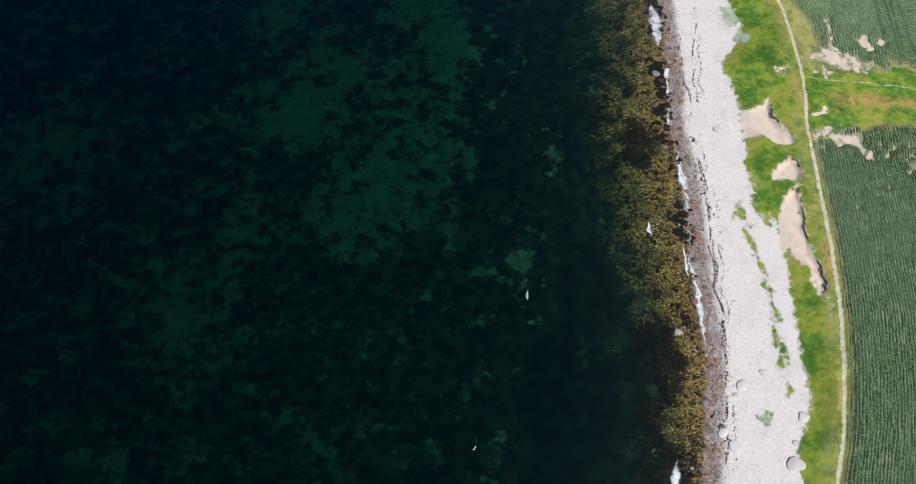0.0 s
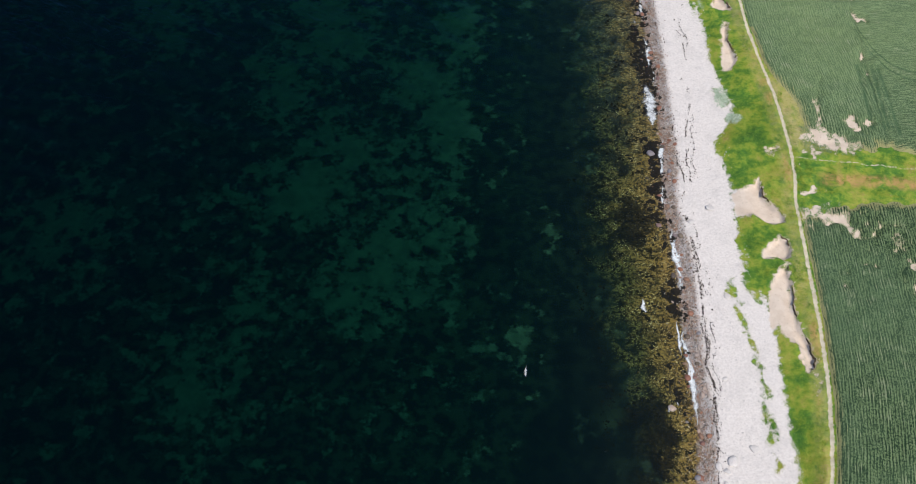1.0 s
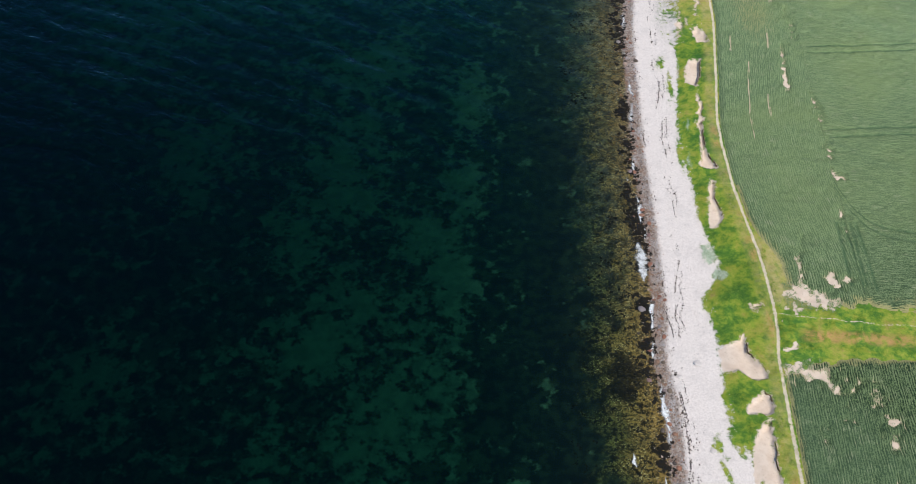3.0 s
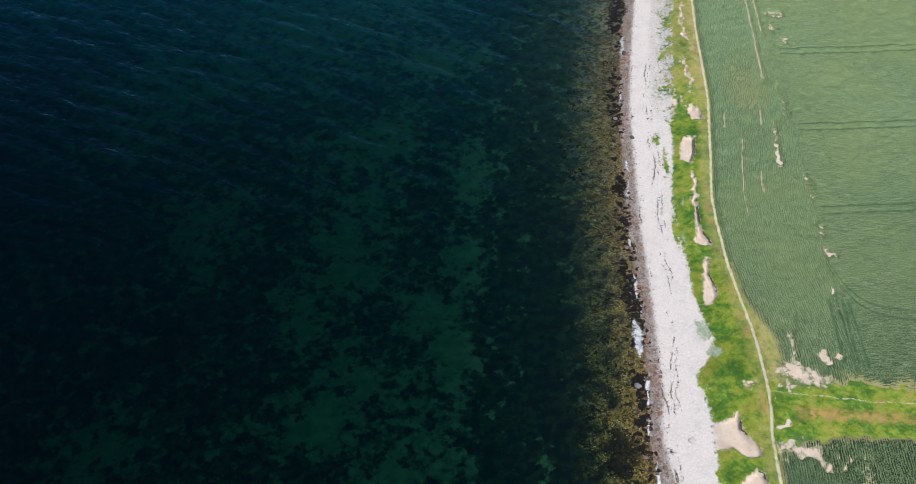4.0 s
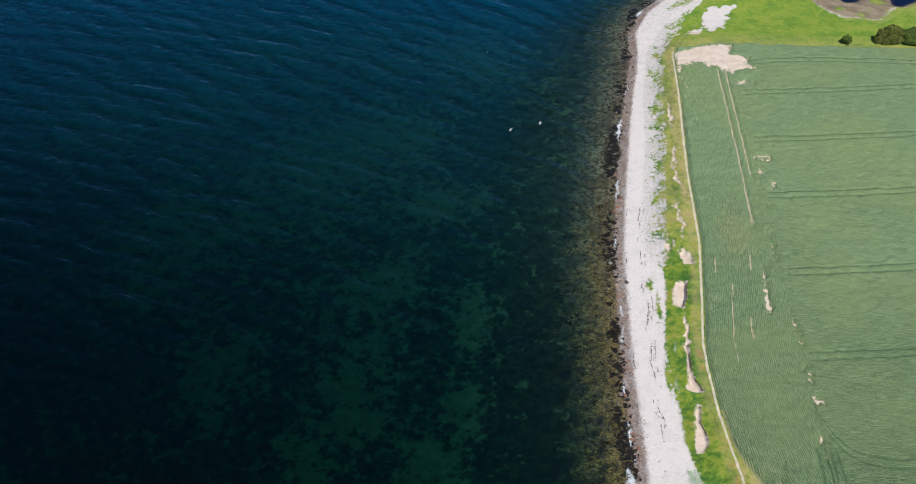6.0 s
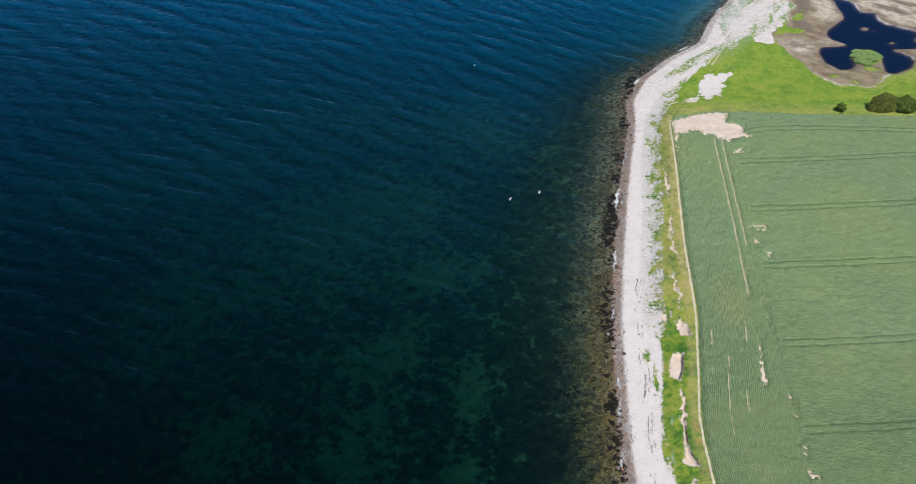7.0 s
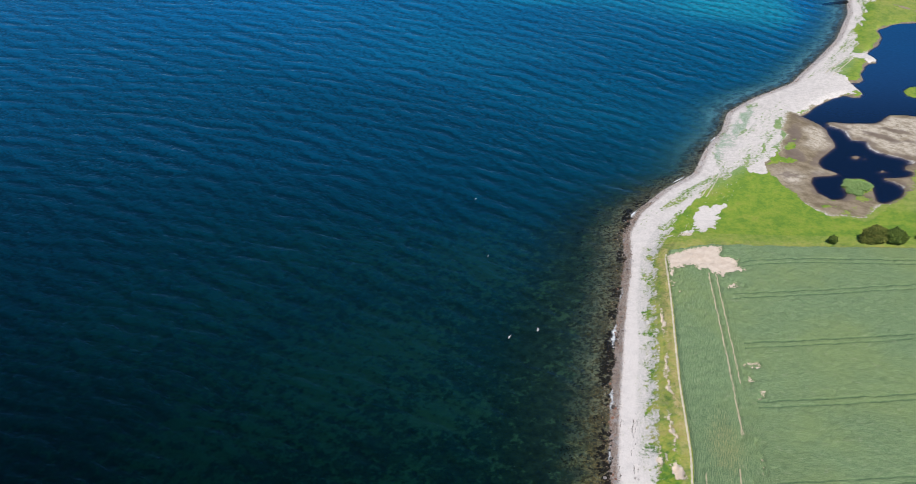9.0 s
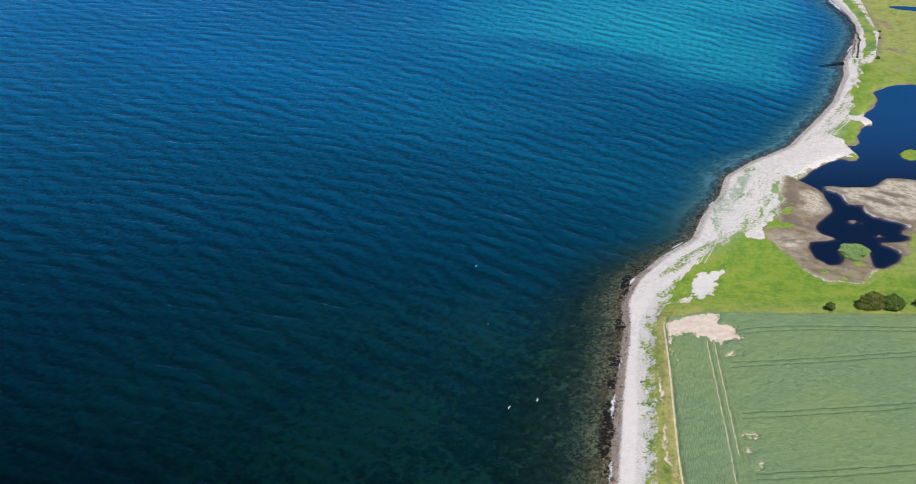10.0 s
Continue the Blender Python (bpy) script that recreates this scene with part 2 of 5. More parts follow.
def sea_material(name, ripple, calm, tints=((0.0, 0.046, 0.044), (0.002, 0.152, 0.372)), fade=(-0.66, -0.34, -0.36), thick=(0.4, 3.6), swing=0.75):
    k = Mat(name)
    t = k.t
    d = k.attr("depth")
    combine = t.nodes.new("ShaderNodeCombineColor")
    for i, a in enumerate(fade):
        k.put(combine.inputs[i], k.calc("EXPONENT", k.calc("MULTIPLY", d, a)))
    clear = t.nodes.new("ShaderNodeBsdfTransparent")
    k.put(clear.inputs["Color"], combine.outputs[0])
    # light scattered back by the water; the tints also stand in for reflected sky
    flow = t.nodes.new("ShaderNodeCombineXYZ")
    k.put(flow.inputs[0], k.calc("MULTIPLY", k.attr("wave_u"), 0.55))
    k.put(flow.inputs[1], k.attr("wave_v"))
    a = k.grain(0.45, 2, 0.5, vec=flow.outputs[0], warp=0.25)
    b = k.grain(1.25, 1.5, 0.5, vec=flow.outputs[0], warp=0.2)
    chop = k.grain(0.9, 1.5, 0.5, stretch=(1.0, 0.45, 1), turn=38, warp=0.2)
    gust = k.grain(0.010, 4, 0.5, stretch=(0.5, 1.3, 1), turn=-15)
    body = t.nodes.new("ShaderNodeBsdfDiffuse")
    # wave light painted in: crests and ripple highs brighten the body, troughs darken
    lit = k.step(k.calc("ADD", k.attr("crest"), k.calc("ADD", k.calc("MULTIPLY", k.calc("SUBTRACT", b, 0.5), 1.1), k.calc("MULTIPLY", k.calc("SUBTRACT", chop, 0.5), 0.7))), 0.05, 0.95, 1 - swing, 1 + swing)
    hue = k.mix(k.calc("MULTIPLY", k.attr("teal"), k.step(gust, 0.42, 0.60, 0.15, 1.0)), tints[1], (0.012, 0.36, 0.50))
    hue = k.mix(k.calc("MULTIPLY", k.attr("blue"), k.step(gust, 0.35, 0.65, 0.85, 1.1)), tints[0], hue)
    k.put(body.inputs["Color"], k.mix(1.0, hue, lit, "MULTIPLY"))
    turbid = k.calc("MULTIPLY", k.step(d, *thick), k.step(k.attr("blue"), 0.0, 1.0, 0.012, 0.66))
    inner = t.nodes.new("ShaderNodeMixShader")
    k.put(inner.inputs[0], turbid)
    t.links.new(clear.outputs[0], inner.inputs[1])
    t.links.new(body.outputs[0], inner.inputs[2])
    hgt = k.calc("ADD", k.calc("MULTIPLY", chop, 0.40), k.calc("ADD", k.calc("MULTIPLY", a, 0.9), k.calc("MULTIPLY", b, 0.55)))
    near = k.calc("MULTIPLY", k.step(d, 0.15, 2.2, 0.15, 1.0), k.step(k.grain(0.018, 3, 0.5), 0.35, 0.65, 0.65, 1.15))
    normal = k.bump(hgt, k.calc("MULTIPLY", k.calc("MULTIPLY", near, k.step(k.attr("blue"), 0.0, 0.10, 0.6, 1.0)), ripple), calm)
    gloss = t.nodes.new("ShaderNodeBsdfGlossy")
    gloss.inputs["Roughness"].default_value = 0.16
    gloss.inputs["Color"].default_value = (0.78, 0.92, 1, 1)
    k.put(body.inputs["Normal"], normal)
    k.put(gloss.inputs["Normal"], normal)
    fres = t.nodes.new("ShaderNodeFresnel")
    fres.inputs["IOR"].default_value = 1.333
    k.put(fres.inputs["Normal"], normal)
    both = t.nodes.new("ShaderNodeMixShader")
    k.put(both.inputs[0], fres.outputs[0])
    t.links.new(inner.outputs[0], both.inputs[1])
    t.links.new(gloss.outputs[0], both.inputs[2])
    t.links.new(both.outputs[0], k.out.inputs["Surface"])
    return k.m


def crop_material():
    k = Mat("green_cereal")
    along, across = k.attr("along"), k.attr("across")
    vec = k.t.nodes.new("ShaderNodeCombineXYZ")
    k.put(vec.inputs[0], k.calc("MULTIPLY", along, 0.45))
    k.put(vec.inputs[1], k.calc("MULTIPLY", across, 7.0))
    ripe = k.attr("ripe")
    drill = k.calc("SINE", k.calc("ADD", k.calc("MULTIPLY", across, 15.7), k.calc("MULTIPLY", k.grain(0.08, 2, 0.5), 0.5)))
    rows = k.calc("ADD", k.grain(1.0, 4, 0.62, vec=vec.outputs[0]), k.calc("MULTIPLY", drill, k.calc("MULTIPLY", k.attr("rowed"), k.mix(ripe, (0.075, 0.075, 0.075), (0.07, 0.07, 0.07)))))
    broad = k.grain(0.035, 4, 0.55, warp=0.5)
    mid = k.grain(0.5, 5, 0.6)
    fine = k.grain(4.2, 5, 0.8)
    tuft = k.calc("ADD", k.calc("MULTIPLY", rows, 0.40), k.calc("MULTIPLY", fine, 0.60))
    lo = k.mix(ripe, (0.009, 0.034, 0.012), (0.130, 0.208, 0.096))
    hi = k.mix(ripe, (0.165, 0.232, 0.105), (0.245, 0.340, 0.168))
    # dark lows between rows and tufts: shade among the plants put into the colour
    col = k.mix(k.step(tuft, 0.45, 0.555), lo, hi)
    col = k.mix(k.step(broad, 0.4, 0.68, 0.0, 0.45), col, k.mix(ripe, (0.10, 0.17, 0.085), (0.24, 0.31, 0.11)))
    col = k.mix(k.step(k.calc("ADD", k.calc("MULTIPLY", mid, 0.5), k.calc("MULTIPLY", rows, 0.5)), 0.555, 0.66, 0.0, 0.6), col, (0.33, 0.36, 0.22))
    speck = k.calc("ADD", k.attr("thin"), k.calc("ADD", k.calc("MULTIPLY", k.calc("SUBTRACT", fine, 0.5), 0.9), k.calc("MULTIPLY", k.calc("SUBTRACT", rows, 0.5), 1.6)))
    col = k.mix(k.step(speck, 0.30, 0.75, 0.0, 0.9), col, k.mix(k.attr("sandy"), (0.36, 0.34, 0.15), (0.60, 0.49, 0.36)))
    wheel = k.calc("ABSOLUTE", k.calc("SUBTRACT", k.calc("ABSOLUTE", k.attr("tram")), 1.0))
    col = k.mix(k.calc("MULTIPLY", k.step(wheel, 0.06, 0.46, 0.7, 0.0), k.step(k.grain(0.4, 5, 0.7), 0.35, 0.6, 0.45, 1.0)), col, (0.045, 0.105, 0.050))
    h = k.calc("ADD", k.calc("MULTIPLY", rows, 0.9), k.calc("MULTIPLY", fine, 0.8))
    return k.done(col, 0.75, k.bump(h, 0.8, 0.28), 0.25)


def stone_material(name, stops, rough=0.75, weed=0.0, dull=(0.16, 0.14, 0.12)):
    k = Mat(name)
    pick = k.calc("FRACT", k.calc("ADD", k.island(), k.random()))
    col = k.ramp(pick, stops)
    col = k.mix(k.step(k.grain(5, 5, 0.65), 0.35, 0.75, 0.0, 0.4), col, dull)
    if weed:
        col = k.mix(k.step(k.grain(1.6, 4, 0.6), 0.62 - weed, 0.8 - weed), col, (0.016, 0.015, 0.008))
    return k.done(col, rough, k.bump(k.grain(12, 4, 0.7), 0.5, 0.05))


def plain_material(name, a, b, scale=2.0, rough=0.9):
    k = Mat(name)
    fac = k.calc("ADD", k.calc("MULTIPLY", k.island(), 0.5), k.calc("MULTIPLY", k.grain(scale, 4, 0.65), 0.5))
    return k.done(k.mix(k.step(fac, 0.2, 0.8), a, b), rough)


def blade_material():
    k = Mat("grass_blades")
    col = k.mix(k.step(k.island(), 0.0, 1.0, 0.0, 0.3), grass_tone(k), (0.34, 0.40, 0.07))
    return k.done(k.mix(k.step(k.island(), 0.0, 0.5, 0.05, 0.0), col, (0.05, 0.12, 0.015)), 0.8)


def foam_material():
    k = Mat("sea_foam")
    t = k.t
    white = t.nodes.new("ShaderNodeBsdfDiffuse")
    k.put(white.inputs["Color"], k.mix(k.step(k.grain(6, 4, 0.7), 0.35, 0.65), (0.50, 0.54, 0.56), (0.82, 0.84, 0.85)))
    clear = t.nodes.new("ShaderNodeBsdfTransparent")
    mix = t.nodes.new("ShaderNodeMixShader")
    lace = k.calc("ADD", k.calc("MULTIPLY", k.grain(2.2, 5, 0.7, warp=0.5), 0.6), k.calc("MULTIPLY", k.grain(9, 4, 0.7), 0.4))
    k.put(mix.inputs[0], k.step(k.calc("ADD", k.attr("thick"), k.calc("MULTIPLY", k.calc("SUBTRACT", lace, 0.5), 2.0)), 0.05, 1.0))
    t.links.new(clear.outputs[0], mix.inputs[1])
    t.links.new(white.outputs[0], mix.inputs[2])
    t.links.new(mix.outputs[0], k.out.inputs["Surface"])
    return k.m


GROUND = ground_material()
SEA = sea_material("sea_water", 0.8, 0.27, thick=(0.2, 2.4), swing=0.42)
# pond tints carry the reflected sky as body colour
POND = sea_material("pond_water", 0.10, 0.05, ((0.022, 0.036, 0.120), (0.010, 0.085, 0.240)), (-1.6, -1.7, -1.5), (0.02, 0.7), 0.1)
CROP = crop_material()
SHORE_STONE = stone_material("shore_stone", [(0.0, (0.03, 0.026, 0.024)), (0.2, (0.16, 0.13, 0.10)), (0.4, (0.36, 0.33, 0.29)), (0.58, (0.34, 0.17, 0.09)), (0.70, (0.20, 0.10, 0.06)), (0.86, (0.62, 0.57, 0.51)), (1.0, (0.15, 0.16, 0.18))], 0.5)
PALE_STONE = stone_material("pale_boulder", [(0.0, (0.50, 0.46, 0.44)), (0.5, (0.60, 0.56, 0.53)), (1.0, (0.68, 0.63, 0.60))], 0.85, 0.0, (0.40, 0.37, 0.35))
WEED_STONE = stone_material("weedy_stone", [(0.0, (0.03, 0.026, 0.012)), (0.6, (0.06, 0.045, 0.015)), (0.85, (0.12, 0.08, 0.025)), (1.0, (0.22, 0.17, 0.06))], 0.8, 0.12)
RUST_STONE = stone_material("rust_stone", [(0.0, (0.05, 0.04, 0.035)), (0.25, (0.20, 0.15, 0.11)), (0.45, (0.31, 0.14, 0.085)), (0.65, (0.22, 0.09, 0.06)), (0.8, (0.22, 0.22, 0.24)), (1.0, (0.50, 0.36, 0.27))], 0.5)
BLADDER = plain_material("bladder_weed", (0.004, 0.0035, 0.002), (0.018, 0.013, 0.006), 1.5, 0.6)
WRACK = plain_material("seaweed_wrack", (0.02, 0.015, 0.012), (0.075, 0.055, 0.045))
GRASS = blade_material()
SAGE = plain_material("sea_kale_leaves", (0.30, 0.40, 0.28), (0.56, 0.62, 0.50), 1.5)
LEAF = plain_material("dark_leaves", (0.042, 0.085, 0.017), (0.185, 0.245, 0.045), 0.6)
REED = plain_material("reed_leaves", (0.17, 0.31, 0.08), (0.38, 0.50, 0.21), 0.5)
BARK = plain_material("bark", (0.07, 0.05, 0.035), (0.16, 0.12, 0.09), 6)
FOAM = foam_material()
# soil tone that also stands in for the shadow under the turf edge
SHADED_SOIL = plain_material("shaded_soil", (0.10, 0.07, 0.04), (0.27, 0.20, 0.12), 3.0)
YOUNG = plain_material("sparse_corn", (0.11, 0.21, 0.09), (0.32, 0.40, 0.19), 1.0)

# ---- plan: lines along the coast (y, x) ----
def smooth_line(points, sigma=1.5):
    ys = np.arange(-400.0, 1200.0, 0.5)
    p = np.array(points, float)
    xs = np.interp(ys, p[:, 0], p[:, 1])
    k = np.exp(-0.5 * (np.arange(-20, 21) * 0.5 / sigma) ** 2)
    xs = np.convolve(np.pad(xs, 20, mode="edge"), k / k.sum(), "valid")
    return lambda y: np.interp(y, ys, xs)


SHORE = [(-400, -60), (0, 22), (49, 29.1), (57, 30.1), (65, 31.1), (72, 30.6), (82, 30.3), (92, 30.3), (97, 29.8), (103, 28.9), (110, 29.6), (120, 29.6), (134, 29.2),
         (150, 28.3), (168, 28.2), (186, 28.2), (207, 29.6), (224, 31.2), (238, 32.4), (254, 34.3), (270, 36.4), (285, 36.6), (298, 41.2), (312, 51), (323, 62), (340, 67.6),
         (354, 75.1), (369, 79.1), (381, 89.9), (395, 107), (405, 112.9), (417, 120.6), (438, 132.8), (468, 144.2), (483, 146.9), (503, 155.7), (525, 162.8), (545, 164.2), (572, 161), (640, 140), (760, 60), (1200, -250)]
INNER = [(-400, -49), (0, 33), (49, 40.4), (52, 39.6), (59, 42.6), (65, 42.3), (76, 42.2), (86, 41.9), (88, 40.2), (94, 39.7), (99, 39.2), (107, 39.0), (111, 38.3), (114.4, 37.2), (117, 39.4), (122, 41.3),
         (125, 40.4), (133, 38.6), (143, 38.1), (146, 37.2), (158, 36.9), (176, 38.6), (188, 37.4), (209, 38.4), (230, 40.5), (246, 40.8), (273, 43.5), (283, 47.4), (290, 50.5), (301, 57.8),
         (319, 70.2), (331, 82), (345, 94), (365, 99), (380, 112), (395, 121), (410, 128.5), (422, 136), (446, 142), (466, 151), (494, 158.6), (517, 166), (543, 167.9), (570, 169.9), (640, 150), (760, 70), (1200, -240)]
PATH = [(-400, -40), (0, 34), (49, 43.8), (55, 45.5), (63, 46.9), (72, 47.8), (82, 48.1), (102, 47.9), (109, 48.7), (117, 48.3), (123, 47.9), (131, 46.6), (140, 45.2), (150, 44.5), (157, 44.3), (169, 45.4),
        (189, 46.9), (205, 46.8), (214, 46.7), (231, 47.2), (251, 47.8), (271, 48.0), (300, 60), (1200, 100)]
shore_x, inner_x, path_x = smooth_line(SHORE, 1.6), smooth_line(INNER, 0.8), smooth_line(PATH, 1.6)


# ---- number fields over the plan ----
def vnoise(x, y, size, seed):
    """Smooth value noise in -1..1 with cells of that size."""
    table = np.random.RandomState(seed).rand(256, 256) * 2 - 1
    u, v = x / size, y / size
    i, j = np.floor(u).astype(int), np.floor(v).astype(int)
    a, b = u - i, v - j
    a, b = a * a * (3 - 2 * a), b * b * (3 - 2 * b)
    g = lambda p, q: table[p % 256, q % 256]
    return (g(i, j) * (1 - a) + g(i + 1, j) * a) * (1 - b) + (g(i, j + 1) * (1 - a) + g(i + 1, j + 1) * a) * b


def rough_field(x, y, size, seed):
    return vnoise(x, y, size, seed) + 0.5 * vnoise(x, y, size / 2.1, seed + 1) + 0.25 * vnoise(x, y, size / 4.3, seed + 2)


def ease(v, lo, hi):
    t = np.clip((v - lo) / (hi - lo), 0, 1)
    return t * t * (3 - 2 * t)


def blob(x, y, cx, cy, rx, ry, turn=0.0):
    """Roughly the distance inside an ellipse's edge, negative outside."""
    a = radians(turn)
    u, v = (x - cx) * math.cos(a) + (y - cy) * math.sin(a), (y - cy) * math.cos(a) - (x - cx) * math.sin(a)
    return (1 - np.hypot(u / rx, v / ry)) * min(rx, ry)


def blobs(x, y, rows, ragged=0.4):
    f = np.full_like(x, -50.0)
    if ragged:
        x, y = x + ragged * rough_field(x, y, 1.4, 91), y + 1.5 * ragged * rough_field(x, y, 1.7, 95)
    for r in rows:
        f = np.maximum(f, blob(x, y, *r))
    return f


def inside(x, y, ring):
    """Signed distance to a closed outline, positive inside."""
    f = np.full(x.shape, -60.0)
    p = np.array(ring, float)
    lo, hi = p.min(0) - 40, p.max(0) + 40
    m = (x > lo[0]) & (x < hi[0]) & (y > lo[1]) & (y < hi[1])
    px, py = x[m], y[m]
    dist, odd = np.full(px.shape, 1e9), np.zeros(px.shape, bool)
    for (ax, ay), (bx, by) in zip(p, np.roll(p, -1, 0)):
        dx, dy = bx - ax, by - ay
        t = np.clip(((px - ax) * dx + (py - ay) * dy) / (dx * dx + dy * dy + 1e-9), 0, 1)
        dist = np.minimum(dist, np.hypot(px - ax - t * dx, py - ay - t * dy))
        odd ^= ((ay > py) != (by > py)) & (px < dx * (py - ay) / (by - ay + 1e-12) + ax)
    f[m] = np.where(odd, dist, -dist)
    return f


# eroded sand faces in the bank: x, y, half widths, turn
SCARPS = [(45.7, 76.4, 0.4, 3.2, 8),
          (43.3, 184.0, 1.1, 3.0, 10), (40.0, 187.6, 1.0, 1.6, 0),
          (43.4, 196.0, 0.35, 4.2, 5), (44.0, 213.0, 0.3, 4.0, 8), (44.3, 222.0, 0.25, 2.5, -6), (44.6, 240.0, 0.3, 5.0, 2), (45.8, 112.0, 0.8, 0.5, 30), (41.5, 161.0, 0.5, 3.0, 0)]
# the three largest sand faces, as outlines
FACES = [[(39.0, 104.5), (40.9, 105.1), (43.1, 106.9), (43.6, 104.0), (44.3, 102.2), (45.8, 100.6), (45.6, 98.5), (43.6, 98.6), (41.5, 99.8), (39.6, 100.2)], [(42.3, 93.7), (43.5, 94.8), (44.8, 96.1), (45.6, 95.5), (46.2, 93.5), (45.8, 92.3), (44.3, 92.4), (42.5, 92.3)], [(42.1, 86.5), (43.2, 89.5), (45.5, 91.6), (45.4, 89.0), (45.3, 84.4), (45.4, 80.9), (46.4, 78.4), (46.5, 74.2), (46.0, 74.0), (46.0, 76.4), (44.6, 78.7), (43.5, 79.7), (43.0, 81.1), (42.0, 80.3), (41.9, 82.9)]]
FACES_NORTH = [[(40.3, 157.4), (41.7, 157.4), (41.5, 152.8), (41.6, 148.4), (42.9, 145.6), (43.1, 144.3), (41.2, 144.6), (39.9, 145.0), (40.9, 148.6), (41.0, 154.3)], [(41.7, 141.3), (42.1, 140.3), (41.9, 136.5), (42.8, 133.0), (41.8, 130.3), (40.5, 129.9), (40.3, 132.5), (40.7, 135.8), (40.9, 138.5)], [(39.6, 169.0), (39.7, 172.6), (40.9, 175.8), (42.8, 175.6), (42.7, 171.9), (41.4, 167.8)]]
# thin places in the corn
SPARSE = [(52.0, 112.8, 2.4, 1.6, 0), (51.6, 99.6, 3.0, 2.2, -10), (61.5, 94.0, 1.0, 3.0, 0), (57.5, 97.5, 2.6, 2.4, -25), (49.5, 258.0, 1.2, 7.0, 0)]
# bare earth where the corn failed
GAPS = [(63.1, 91.7, 1.3, 1.6, 0), (62.6, 87.7, 1.0, 1.8, 0), (61.8, 78.7, 0.9, 2.2, 0), (61.8, 95.7, 0.5, 1.0, 0), (53.4, 115.2, 2.5, 1.9, -20), (56.0, 114.2, 2.8, 1.7, -12), (58.9, 118.2, 1.1, 2.0, 15), (61.0, 119.1, 1.8, 0.6, 0), (54.1, 120.4, 0.6, 3.8, -6), (52.3, 112.0, 1.2, 0.6, 0), (61.3, 95.3, 0.5, 1.9, 0), (52.6, 88.0, 0.3, 0.8, 0), (56.9, 91.5, 0.5, 0.4, 0), (49.9, 96.8, 0.4, 0.7, 0), (50.5, 104.3, 1.2, 0.3, 10), (64.1, 143.3, 0.95, 1.5, 10), (62.4, 188.0, 0.3, 2.2, 5), (63.4, 163.2, 0.4, 1.5, 0), (63.8, 157.4, 0.5, 1.5, 0), (63.6, 150.0, 0.4, 1.3, 0), (63.2, 133.8, 0.4, 0.8, 0), (63.1, 129.3, 0.4, 1.2, 15)]
GAPS_NORTH = [(65.7, 256.1, 2.6, 1.0, 4), (65.4, 221.2, 2.4, 0.75, 2), (63.9, 215.5, 0.6, 1.6, 0), (65.3, 208.8, 1.7, 0.8, 20), (66.4, 210.3, 0.6, 1.3, 0)]
# spots of green on the shingle
SPOTS = [(37.3, 87.3, 0.7, 1.3, 0), (38.3, 82.5, 0.6, 2.2, 14), (38.9, 79.0, 0.45, 2.8, 10), (39.4, 75.6, 0.35, 2.2, 6), (39.9, 71.5, 0.35, 1.2, 6), (39.3, 68.4, 0.4, 2.0, 2), (40.1, 66.4, 0.4, 1.6, 6), (40.0, 61.0, 0.55, 0.7, 0), (40.4, 88.6, 1.2, 3.2, 8), (39.7, 94.6, 1.0, 3.2, 0),
         (35.2, 175.5, 0.8, 2.0, 0), (36.5, 168.0, 0.6, 4.0, 0), (39.6, 64.5, 0.3, 1.4, 0), (37.1, 149.0, 0.7, 4.5, 0), (34.6, 190.0, 0.5, 1.6, 0), (37.0, 200.0, 0.6, 3.0, 4), (38.0, 222.0, 0.5, 5.0, 6), (36.2, 206.0, 0.5, 1.5, 0)]
# pale grey-green sea kale
KALE = [(39.6, 124.2, 0.9, 2.0, 25), (41.0, 119.4, 1.0, 0.9, 0), (38.9, 156.5, 0.4, 1.6, 0), (38.4, 147.0, 0.4, 1.8, 0), (37.0, 57.0, 0.7, 1.3, 10), (76.0, 345.0, 3.0, 15.0, -20), (84.0, 362.0, 3.0, 12.0, -24)]
POND_NORTH = [(104.3, 366.7), (107.5, 370.0), (111.6, 374.8), (115.6, 378.7), (119.5, 382.2), (124.3, 384.2), (127.2, 382.7), (129.7, 383.2), (131.1, 385.7), (130.8, 388.3), (129.3, 391.8), (128.7, 395.9), (131.8, 396.0), (134.1, 398.6), (134.8, 404.5), (137.6, 411.6), (140.1, 414.4), (142.9, 414.4), (144.0, 417.2), (142.8, 420.6), (141.8, 423.5), (143.9, 428.2),
              (148.9, 434.2), (151.1, 440.3), (151.8, 447.8), (155.2, 451.6), (161.0, 455.5), (170.0, 456.7), (188.3, 452.8), (191.8, 434.1), (172.7, 375.4), (162.1, 368.3), (147.2, 367.6), (141.7, 369.0), (136.5, 368.9), (132.3, 364.3), (129.7, 362.4), (121.4, 361.9), (115.4, 362.7), (112.3, 362.0), (110.6, 359.5), (107.2, 363.1)]
